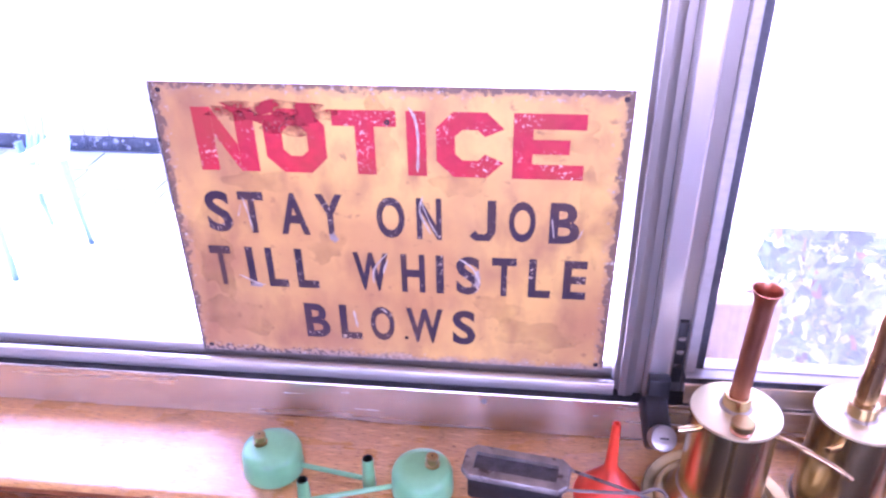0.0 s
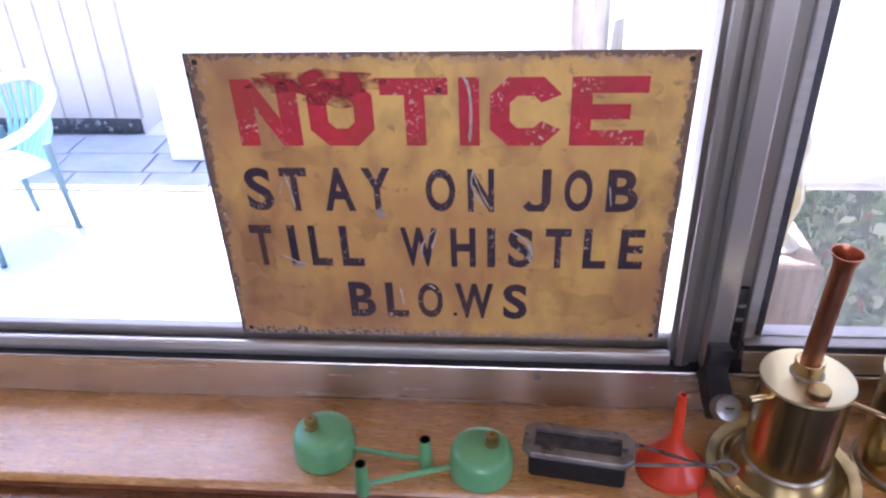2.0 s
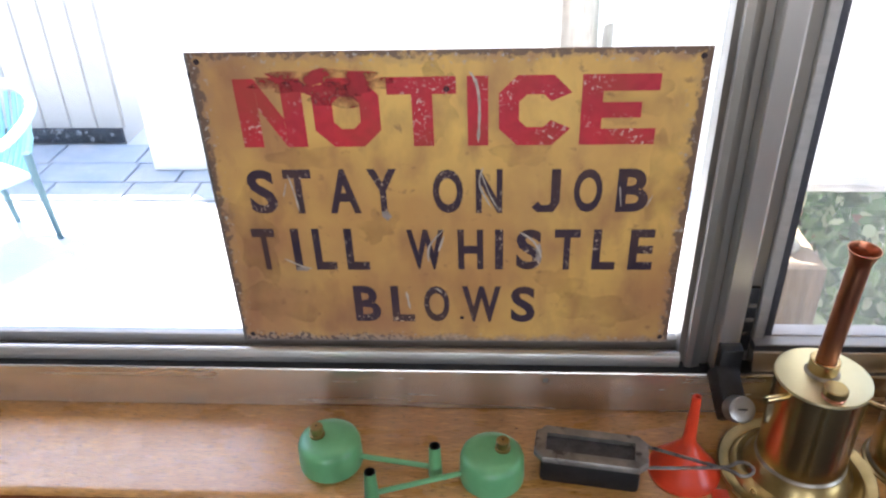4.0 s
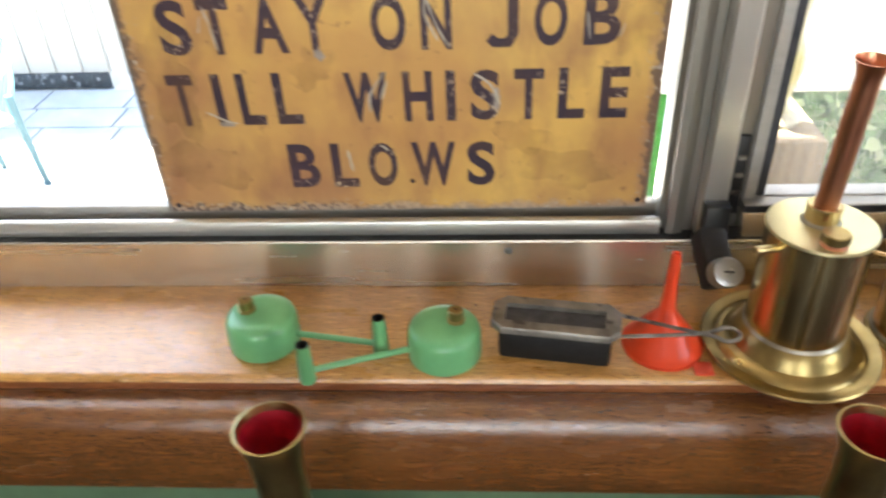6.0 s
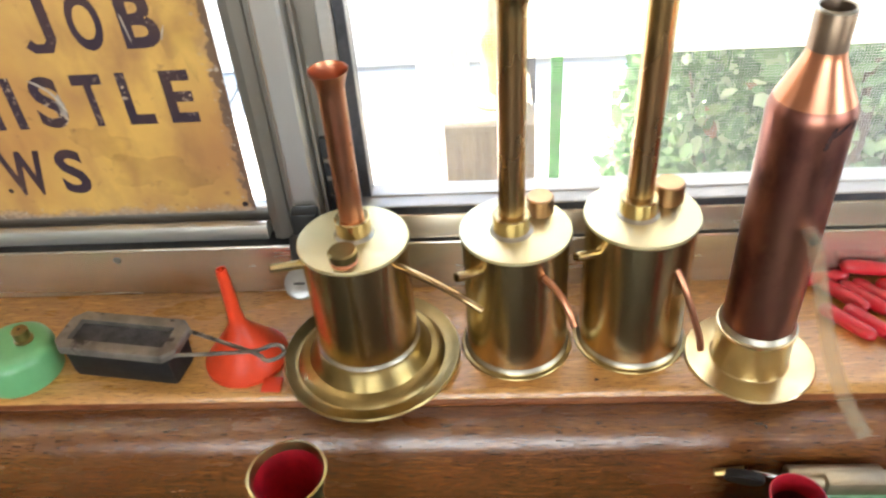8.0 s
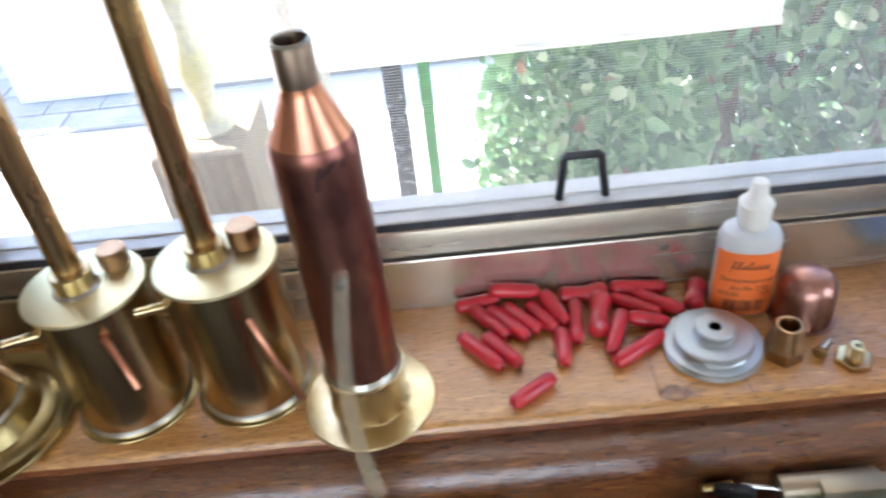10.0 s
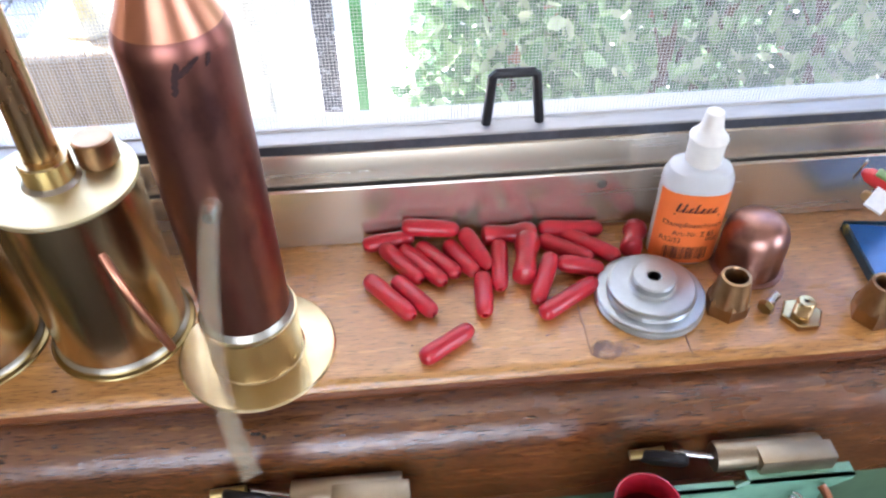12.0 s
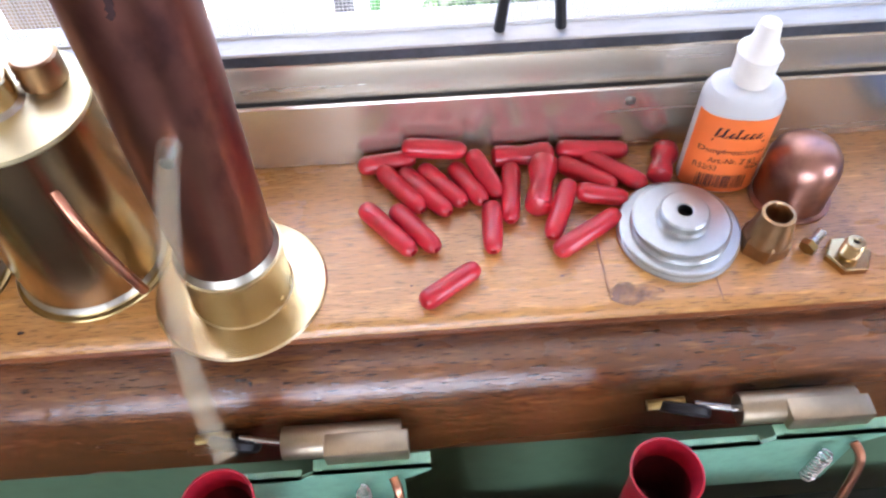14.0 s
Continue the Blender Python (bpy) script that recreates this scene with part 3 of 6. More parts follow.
part("screen_pull", hb, BLACK, win, "black trapezoid screen pull")

# key lock fixed to the meeting bar
lock = thing("window_lock", (0.3440, -0.0232, 0.0), "black window lock with a steel key cylinder", "lock")
lb = boxed(-0.0085, 0.0085, -0.036, 0.0, -0.010, 0.010, 0.003)
bmesh.ops.transform(lb, matrix=pose(-0.002, 0, 0.046, 38, 0, 8), verts=lb.verts)
part("lock_body", lb, BLACK, lock)
part("lock_foot", boxed(-0.0068, 0.0085, -0.0075, 0.0028, 0.026, 0.066, 0.0015), BLACK, lock)
cyl = lathe([(0.0, 0.0), (0.0022, 0.0), (0.0022, 0.0014), (0.0070, 0.0016), (0.0086, 0.0008), (0.0090, -0.001), (0.0090, -0.012), (0.0, -0.012)], 32, (0.0015, -0.0395, 0.0425), axis=(0.05, -0.75, 0.62))
part("key_cylinder", cyl, mat("dull_steel", (0.36, 0.35, 0.33), 0.36, 0.9, 0.15, 80), lock, "steel key cylinder")
slot = boxed(-0.0030, 0.0030, -0.0006, 0.0006, -0.0002, 0.0003)
bmesh.ops.transform(slot, matrix=Matrix.Translation((0.0015, -0.0408, 0.0436)) @ Vector((0, 0, 1)).rotation_difference(Vector((0.05, -0.75, 0.62)).normalized()).to_matrix().to_4x4(), verts=slot.verts)
part("key_slot", slot, BLACK, lock)


# ---- notice sign ----
def sign_material():
    m = bpy.data.materials.new("weathered_yellow_tin")
    m.use_nodes = True
    nt = m.node_tree
    L = nt.links.new
    b = nt.nodes["Principled BSDF"]
    tc = nt.nodes.new("ShaderNodeTexCoord")

    def nz(s, d=8.0, stretch=(1, 1, 1), off=0.0):
        mp = nt.nodes.new("ShaderNodeMapping")
        mp.inputs["Scale"].default_value = stretch
        mp.inputs["Location"].default_value = (off, off, off)
        L(tc.outputs["Object"], mp.inputs[0])
        n = nt.nodes.new("ShaderNodeTexNoise")
        n.inputs["Scale"].default_value, n.inputs["Detail"].default_value = s, d
        L(mp.outputs[0], n.inputs["Vector"])
        return n.outputs["Fac"]

    def rng(src, a, c, lo=0.0, hi=1.0):
        r = nt.nodes.new("ShaderNodeMapRange")
        for k, v in (("From Min", a), ("From Max", c), ("To Min", lo), ("To Max", hi)):
            r.inputs[k].default_value = v
        L(src, r.inputs["Value"])
        return r.outputs[0]

    def op(kind, a, c):
        n = nt.nodes.new("ShaderNodeMath")
        n.operation = kind
        for s, v in zip(n.inputs, (a, c)):
            if isinstance(v, float):
                s.default_value = v
            else:
                L(v, s)
        return n.outputs[0]

    def mixc(fac, a, c):
        x = nt.nodes.new("ShaderNodeMix")
        x.data_type = 'RGBA'
        L(fac, x.inputs[0])
        for s, v in ((x.inputs[6], a), (x.inputs[7], c)):
            if isinstance(v, tuple):
                s.default_value = (*v, 1)
            else:
                L(v, s)
        return x.outputs[2]

    sep = nt.nodes.new("ShaderNodeSeparateXYZ")
    L(tc.outputs["Object"], sep.inputs[0])
    # distance to the nearest edge of the plate
    dx = op('SUBTRACT', 0.1525, op('ABSOLUTE', op('SUBTRACT', sep.outputs[0], 0.1525), 0.0))
    dz = op('SUBTRACT', 0.107, op('ABSOLUTE', op('SUBTRACT', sep.outputs[2], 0.107), 0.0))
    edge = op('MINIMUM', dx, dz)
    base = mixc(rng(nz(9, 4), 0.35, 0.65), (0.80, 0.52, 0.135), (0.70, 0.43, 0.11))
    base = mixc(rng(nz(60, 6, (1, 1, 0.25)), 0.45, 0.8, 0.0, 0.35), base, (0.74, 0.48, 0.16))
    # broad brown staining, heavier towards the left side and the foot
    left = rng(sep.outputs[0], 0.085, 0.0, 0.0, 0.22)
    foot = rng(sep.outputs[2], 0.06, 0.0, 0.0, 0.16)
    grime = op('ADD', op('ADD', nz(13, 7, (1, 1, 0.8), 3.0), left), foot)
    base = mixc(rng(grime, 0.50, 0.78, 0.0, 0.80), base, (0.34, 0.17, 0.085))
    base = mixc(rng(nz(7, 6, (1, 1, 1), 7.0), 0.44, 0.62, 0.0, 0.60), base, (0.40, 0.17, 0.07))
    base = mixc(rng(nz(34, 8, (1, 1, 0.45), 11.0), 0.53, 0.68, 0.0, 0.55), base, (0.28, 0.12, 0.055))
    base = mixc(rng(nz(20, 6, (1, 1, 0.7), 21.0), 0.52, 0.72, 0.0, 0.65), base, (0.26, 0.10, 0.06))
    base = mixc(rng(nz(110, 5, (1, 1, 1), 1.0), 0.63, 0.72, 0.0, 0.55), base, (0.20, 0.085, 0.045))
    worn = op('ADD', edge, rng(nz(70, 9), 0.3, 0.7, -0.004, 0.006))
    base = mixc(rng(worn, 0.0070, 0.0010, 0.0, 0.6), base, (0.38, 0.22, 0.13))
    worn2 = op('ADD', edge, rng(nz(150, 9), 0.3, 0.7, -0.003, 0.004))
    base = mixc(rng(worn2, 0.0022, 0.0004, 0.0, 0.85), base, (0.13, 0.08, 0.06))
    # pale flaked band along the foot with black specks
    low = op('ADD', sep.outputs[2], rng(nz(90, 7, (1, 1, 1), 9.0), 0.3, 0.7, -0.003, 0.004))
    base = mixc(rng(low, 0.0062, 0.0030, 0.0, 0.60), base, (0.40, 0.32, 0.27))
    speck = op('MULTIPLY', op('MULTIPLY', rng(nz(330, 6, (1, 1, 1), 2.0), 0.50, 0.56, 0.0, 0.9), rng(low, 0.0080, 0.0050)), rng(sep.outputs[0], 0.20, 0.05, 0.15, 1.0))
    base = mixc(speck, base, (0.06, 0.04, 0.045))
    chip = op('MULTIPLY', rng(nz(260, 6, (1, 1, 1), 5.0), 0.60, 0.66), rng(edge, 0.010, 0.002))
    base = mixc(chip, base, (0.46, 0.40, 0.34))
    L(base, b.inputs["Base Color"])
    b.inputs["Roughness"].default_value = 0.42
    b.inputs["Coat Weight"].default_value, b.inputs["Coat Roughness"].default_value = 0.15, 0.3
    bp = nt.nodes.new("ShaderNodeBump")
    bp.inputs["Strength"].default_value, bp.inputs["Distance"].default_value = 0.2, 0.0006
    L(nz(90, 6), bp.inputs["Height"])
    L(bp.outputs[0], b.inputs["Normal"])
    return m


SIGN = sign_material()


def letter_material(name, c1, c2, bare, dirt):
    """Paint with clustered pale chips and a brown film."""
    m = mat(name, c1, 0.42, 0.0, 0.2, 20, color2=c2)
    nt = m.node_tree
    L = nt.links.new
    b = nt.nodes["Principled BSDF"]
    tc = nt.nodes.new("ShaderNodeTexCoord")

    def nz(s, d, a, c, hi=1.0, off=0.0):
        mp = nt.nodes.new("ShaderNodeMapping")
        mp.inputs["Location"].default_value = (off, off, off)
        L(tc.outputs["Object"], mp.inputs[0])
        n = nt.nodes.new("ShaderNodeTexNoise")
        n.inputs["Scale"].default_value, n.inputs["Detail"].default_value = s, d
        L(mp.outputs[0], n.inputs["Vector"])
        r = nt.nodes.new("ShaderNodeMapRange")
        r.inputs["From Min"].default_value, r.inputs["From Max"].default_value, r.inputs["To Max"].default_value = a, c, hi
        L(n.outputs["Fac"], r.inputs["Value"])
        return r.outputs[0]

    def mixc(fac, a, c):
        x = nt.nodes.new("ShaderNodeMix")
        x.data_type = 'RGBA'
        L(fac, x.inputs[0])
        L(a, x.inputs[6])
        x.inputs[7].default_value = (*c, 1)
        return x.outputs[2]

    col = b.inputs["Base Color"].links[0].from_socket
    col = mixc(nz(24, 6, 0.48, 0.66, 0.75, 4.0), col, dirt)
    mul = nt.nodes.new("ShaderNodeMath")
    mul.operation = 'MULTIPLY'
    L(nz(34, 3, 0.50, 0.62, 1.0, 2.0), mul.inputs[0])
    L(nz(420, 5, 0.575, 0.62, 0.9, 6.0), mul.inputs[1])
    col = mixc(mul.outputs[0], col, bare)
    L(col, b.inputs["Base Color"])
    return m


LETTER_RED = letter_material("worn_red_paint", (0.62, 0.035, 0.045), (0.50, 0.03, 0.05), (0.66, 0.50, 0.42), (0.36, 0.055, 0.035))
LETTER_BLACK = letter_material("worn_black_paint", (0.035, 0.022, 0.040), (0.055, 0.03, 0.045), (0.58, 0.44, 0.32), (0.09, 0.045, 0.035))
SMEAR = letter_material("dark_red_smear", (0.47, 0.026, 0.036), (0.38, 0.022, 0.034), (0.50, 0.30, 0.2), (0.28, 0.03, 0.03))
patchy(SMEAR, 75.0, 0.36, 0.56, 0.9)
RUST_FILM = mat("thin_rust_stain", (0.38, 0.17, 0.07), 0.5, 0.0, 0.4, 60)
patchy(RUST_FILM, 42.0, 0.36, 0.85, 0.40)
SMUDGE = mat("grey_smudge", (0.42, 0.36, 0.33), 0.5, 0.0, 0.4, 90)
SCRATCH = mat("bare_scratch", (0.62, 0.55, 0.46), 0.45, 0.0, 0.3, 60)

sign = thing("notice_sign", (0.0, 0.0, 0.048), "rusty yellow tin notice with red and black lettering", "sign")
part("sign_plate", boxed(0.0, 0.305, -0.0004, 0.0008, 0.0, 0.2145, 0.0003, 1), SIGN, sign, "weathered yellow tin plate")
LY = -0.00062
part("plate_edge", boxed(-0.0016, -0.0001, -0.0012, 0.0010, 0.0, 0.2145, 0.0004, 1), IRON, sign, "dark bent edge of the plate")


def rect(x0, x1, z0, z1):
    return [(x0, z0), (x1, z0), (x1, z1), (x0, z1)]


def octa(x0, x1, z0, z1, c):
    return [(x0 + c, z0), (x1 - c, z0), (x1, z0 + c), (x1, z1 - c), (x1 - c, z1), (x0 + c, z1), (x0, z1 - c), (x0, z0 + c)]


def flat(polys):
    bm = bmesh.new()
    for p in polys:
        bm.faces.new([bm.verts.new((x, LY, z)) for x, z in p])
    for f in bm.faces:
        f.normal_update()
        if f.normal.y > 0:
            f.normal_flip()
    return bm


def ring_polys(outer, inner):
    n = len(outer)
    return [[outer[i], outer[(i + 1) % n], inner[(i + 1) % n], inner[i]] for i in range(n)]


ZB, ZH = 0.1555, 0.2005
w = 0.0125
letters = {
    "letter_n": [rect(0.0280, 0.0280 + w, ZB, ZH), rect(0.0682 - w, 0.0682, ZB, ZH), [(0.0406, ZH), (0.0406, ZH - 0.019), (0.0556, ZB), (0.0556, ZB + 0.019)]],
    "letter_o": ring_polys(octa(0.0740, 0.1145, ZB, ZH, 0.011), octa(0.0860, 0.1025, ZB + 0.012, ZH - 0.012, 0.0045)),
    "letter_t": [rect(0.1195, 0.1608, ZH - 0.011, ZH), rect(0.1340, 0.1465, ZB, ZH - 0.011)],
    "letter_i": [rect(0.1672, 0.1797, ZB, ZH)],
    "letter_e": [rect(0.2345, 0.2470, ZB, ZH), rect(0.2470, 0.2795, ZB, ZB + 0.0105), rect(0.2470, 0.2795, ZH - 0.0105, ZH), rect(0.2470, 0.2700, ZB + 0.0175, ZB + 0.0275)],
}
oc, ic = octa(0.1860, 0.2290, ZB, ZH, 0.011), octa(0.1980, 0.2170, ZB + 0.012, ZH - 0.012, 0.0045)
cring = ring_polys(oc, ic)
letters["letter_c"] = [cring[i] for i in (0, 1, 3, 4, 5, 6, 7)]
for n in ("letter_n", "letter_o", "letter_t", "letter_i", "letter_c", "letter_e"):
    part(n, flat(letters[n]), LETTER_RED, sign)
WORDS = (("STAY", ((0.0245, 0.0425), (0.0485, 0.0665), (0.0765, 0.0970), (0.1025, 0.1215)), 0.1075, 0.1398),
         ("ON", ((0.1440, 0.1635), (0.1715, 0.1885)), 0.1075, 0.1392), ("JOB", ((0.2080, 0.2250), (0.2335, 0.2515), (0.2605, 0.2805)), 0.1080, 0.1390),
         ("TILL", ((0.0205, 0.0360), (0.0470, 0.0525), (0.0615, 0.0760), (0.0830, 0.0985)), 0.0630, 0.0958),
         ("WHISTLE", ((0.1250, 0.1500), (0.1590, 0.1760), (0.1838, 0.1893), (0.1980, 0.2150), (0.2230, 0.2400), (0.2485, 0.2640), (0.2725, 0.2885)), 0.0635, 0.0950),
         ("BLOWS", ((0.0845, 0.1030), (0.1110, 0.1270), (0.1340, 0.1520), (0.1610, 0.1880), (0.1950, 0.2120)), 0.0190, 0.0495))
for text, cells, z0, z1 in WORDS:
    for ch, (x0, x1) in zip(text, cells):
        if ch == "J":
            part("letter", flat([rect(x1 - 0.0058, x1, z0 + 0.0070, z1), [(x1 - 0.0040, z0), (x1, z0 + 0.0070), (x1 - 0.0058, z0 + 0.0070), (x1 - 0.0075, z0 + 0.0052)],
                                 [(x0 + 0.0030, z0), (x1 - 0.0040, z0), (x1 - 0.0075, z0 + 0.0052), (x0 + 0.0055, z0 + 0.0052)], [(x0 - 0.0008, z0 + 0.0036), (x0 + 0.0030, z0), (x0 + 0.0055, z0 + 0.0052), (x0 + 0.0030, z0 + 0.0078)]]), LETTER_BLACK, sign)
            continue
        bm = fit_text(text_bm(ch, 1.0, 0.030), x0, x1, z0, z1, LY)
        for f in bm.faces:
            f.normal_update()
            if f.normal.y > 0:
                f.normal_flip()
        part("letter", bm, LETTER_BLACK, sign)
# smear over the red word, scratches and rivet holes
rs = random.Random(4)


def blot(cx, cz, rx, rz, n=40, rough=0.35, y=-0.00085):
    pts = []
    for i in range(n):
        a = 2 * math.pi * i / n
        k = 1 + rough * (0.5 * math.sin(2 * a + cx * 700) + 0.4 * math.sin(5 * a + cz * 500) + rs.uniform(-0.25, 0.25))
        pts.append((cx + rx * k * math.cos(a), cz + rz * k * math.sin(a)))
    bm = bmesh.new()
    f = bm.faces.new([bm.verts.new((x, y, z)) for x, z in pts])
    f.normal_update()
    if f.normal.y > 0:
        f.normal_flip()
    return bm


part("smear", blot(0.083, 0.2010, 0.026, 0.0062, rough=0.45), SMEAR, sign, "dark red smear")
part("smear", blot(0.058, 0.1960, 0.018, 0.0045, rough=0.55, y=-0.00088), SMEAR, sign)
part("smear", blot(0.108, 0.1955, 0.015, 0.0042, rough=0.55, y=-0.00091), SMEAR, sign)
part("smear", blot(0.087, 0.1900, 0.020, 0.0065, rough=0.5, y=-0.00094), SMEAR, sign)
# brown stains under and between the lettering
for cx, cz, rx, rzz in ((0.262, 0.1840, 0.022, 0.016), (0.150, 0.1850, 0.012, 0.020), (0.024, 0.0900, 0.016, 0.030), (0.030, 0.0350, 0.024, 0.018), (0.108, 0.0980, 0.012, 0.012), (0.255, 0.0300, 0.026, 0.014), (0.290, 0.1300, 0.010, 0.040), (0.200, 0.1500, 0.014, 0.010), (0.065, 0.1480, 0.018, 0.010), (0.228, 0.0520, 0.014, 0.012)):
    part("rust_stain", blot(cx, cz, rx, rzz, rough=0.45, y=-0.00052), RUST_FILM, sign)
part("smudge", blot(0.113, 0.1060, 0.0032, 0.0030), SMUDGE, sign, "grey smudge")
part("smudge", blot(0.052, 0.0640, 0.0058, 0.0016), SMUDGE, sign)
part("smudge", blot(0.213, 0.0770, 0.0022, 0.0060), SMUDGE, sign)


def scratch(pts, wdt):
    bm = bmesh.new()
    a, b = [], []
    for i, (x, z) in enumerate(pts):
        k = wdt * rs.uniform(0.5, 1.0) * (0.3 if i in (0, len(pts) - 1) else 1)
        a.append(bm.verts.new((x - k, -0.0009, z)))
        b.append(bm.verts.new((x + k, -0.0009, z + k * 0.4)))
    for i in range(len(pts) - 1):
        f = bm.faces.new((a[i], b[i], b[i + 1], a[i + 1]))
        f.normal_update()
        if f.normal.y > 0:
            f.normal_flip()
    return bm


for pts, wd in (([(0.169, 0.203), (0.173, 0.195), (0.1745, 0.18), (0.1735, 0.158)], 0.0012), ([(0.176, 0.140), (0.174, 0.128), (0.181, 0.112)], 0.0008),
                ([(0.15, 0.095), (0.14, 0.082), (0.139, 0.07)], 0.0010), ([(0.200, 0.093), (0.21, 0.085), (0.215, 0.073)], 0.0011), ([(0.04, 0.072), (0.052, 0.0655), (0.058, 0.064)], 0.0014),
                ([(0.05, 0.13), (0.047, 0.12)], 0.0007), ([(0.122, 0.045), (0.124, 0.03)], 0.0012), ([(0.052, 0.136), (0.0545, 0.122), (0.056, 0.109)], 0.0007), ([(0.137, 0.046), (0.143, 0.0475), (0.147, 0.044)], 0.0012), ([(0.175, 0.137), (0.180, 0.122), (0.186, 0.110)], 0.0006), ([(0.262, 0.127), (0.264, 0.112)], 0.0006), ([(0.150, 0.090), (0.146, 0.078)], 0.0014), ([(0.280, 0.112), (0.283, 0.120)], 0.0006)):
    part("scratch", scratch([(p.x, p.y) for p in smooth_path([(x, z, 0) for x, z in pts], 4)], wd), SCRATCH, sign)
for x, z in ((0.0055, 0.209), (0.2995, 0.209), (0.0055, 0.0055), (0.2995, 0.0055), (0.1525, 0.1905)):
    part("rivet_hole", lathe([(0.0, -0.0003), (0.0012, 0.0), (0.0019, 0.0002)], 10, (x, -0.0008, z), axis=(0, -1, 0)), INK, sign)
part("dot", lathe([(0.0, 0.0), (0.0016, 0.0)], 10, (0.1605, -0.0007, 0.0225), axis=(0, -1, 0)), INK, sign)


# the old tin is slightly out of square, and the paint on it too
def out_of_square(ob, foot, head):
    """foot, head: shifts (x, z) of the lower and upper corners, at x = 0 and at the far side."""
    for v in ob.data.vertices:
        u, k = v.co.x / 0.305, v.co.z / 0.2145
        for n, axis in ((0, 0), (1, 2)):
            low = foot[0][n] * (1 - u) + foot[1][n] * u
            high = head[0][n] * (1 - u) + head[1][n] * u
            v.co[axis] += low * (1 - k) + high * k


for ob in sign.children:
    if ob.name.split(".")[0] in ("sign_plate", "plate_edge", "rivet_hole"):
        out_of_square(ob, ((0.0, -0.0005), (0.0030, 0.0010)), ((-0.0042, 0.0010), (0.0045, 0.0025)))
    else:
        out_of_square(ob, ((-0.0008, -0.0018), (0.0012, -0.0007)), ((-0.0080, -0.0018), (0.0025, 0.0008)))


# ---- spirit burners ----
def burner(at, knob, arm_end, label):
    ob = thing("spirit_burner", (*at, 0.0), label, "burner", "green spirit burners")
    part("tank", lathe([(0.0, 0.0), (0.0205, 0.0), (0.0214, 0.001), (0.0216, 0.004), (0.0212, 0.0172), (0.0200, 0.0206), (0.0174, 0.0226), (0.012, 0.0232), (0.0, 0.0234)], 48), GREEN, ob)
    kx, ky = knob[0] - at[0], knob[1] - at[1]
    cap = part("filler_cap", lathe([(0.0, 0.0222), (0.0052, 0.0222), (0.0052, 0.0246), (0.0042, 0.0251), (0.0045, 0.0266), (0.0045, 0.0306), (0.0038, 0.0313), (0.0, 0.0313)], 20, (kx, ky, 0)), BRASS_DARK, ob, "brass filler cap")
    part("vent", lathe([(0.0, 0.03145), (0.0009, 0.0315)], 8, (kx, ky, 0)), BLACK, cap)
    ex, ey = arm_end[0] - at[0], arm_end[1] - at[1]
    d = Vector((ex, ey, 0)).normalized()
    part("feed_pipe", sweep([d * 0.0195 + Vector((0, 0, 0.0085)), Vector((ex, ey, 0.0075))], 0.0019, 10), GREEN, ob)
    part("wick_tube", lathe([(0.0, 0.0003), (0.0046, 0.0003), (0.0048, 0.0020), (0.0038, 0.0270), (0.0032, 0.0270), (0.0032, 0.018), (0.0, 0.018)], 20, (ex, ey, 0)), GREEN, ob)
    part("tube_mouth", lathe([(0.0, 0.0185), (0.0031, 0.0185), (0.0032, 0.0273), (0.0037, 0.0273), (0.0038, 0.0265)], 20, (ex, ey, 0)), IRON_BLACK, ob, "black tube mouth")
    return ob


burner((0.0720, -0.0740), (0.0640, -0.0730), (0.1443, -0.0850), "round green enamelled spirit burner with wick tube beside its twin")
burner((0.1820, -0.0845), (0.1890, -0.0825), (0.1045, -0.1085), "green enamelled spirit burner with its wick tube in front")

# ---- cast pan with wire handle ----
pan = thing("burner_tray", (0.2465, -0.0825, 0.0), "small black iron tray with a grey rim and wire handle", "tray")
pan.matrix_world = pose(0.2465, -0.0825, 0.0, 0, 0, -8.5) @ Matrix.Diagonal((1.0, 1.0, 0.90, 1.0))
body = boxed(-0.0320, 0.0320, -0.0125, 0.0125, 0.0, 0.0245, 0.0030)
for v in body.verts:
    v.co.y *= 0.86 + 0.14 * v.co.z / 0.0245
part("tray_body", body, IRON_BLACK, pan, "black iron body")
ox, oy, c = 0.0365, 0.0152, 0.006
outer = [(-ox + c, -oy), (ox - c, -oy), (ox, -oy + c), (ox, oy - c), (ox - c, oy), (-ox + c, oy), (-ox, oy - c), (-ox, -oy + c)]
inner = [(-0.0290, -0.0078), (0.0280, -0.0078), (0.0282, -0.0072), (0.0282, 0.0072), (0.0280, 0.0078), (-0.0290, 0.0078), (-0.0292, 0.0072), (-0.0292, -0.0072)]
bm = bmesh.new()
lay = [[bm.verts.new((x, y, z)) for x, y in o] for o, z in ((outer, 0.0250), (outer, 0.0285), ([(x * 0.975, y * 0.95) for x, y in outer], 0.0298), (inner, 0.0298), (inner, 0.0250))]
for a, b in zip(lay, lay[1:] + lay[:1]):
    for i in range(8):
        j = (i + 1) % 8
        bm.faces.new((a[i], a[j], b[j], b[i]))
bmesh.ops.recalc_face_normals(bm, faces=bm.faces)
part("tray_rim", bm, IRON, pan, "worn grey rim")
part("tray_filling", boxed(-0.0300, 0.0290, -0.0080, 0.0080, 0.0248, 0.0262), mat("dark_grey_inset", (0.09, 0.085, 0.085), 0.9, 0.0, 0.5, 80, bump=0.6), pan, "dark grey inset")
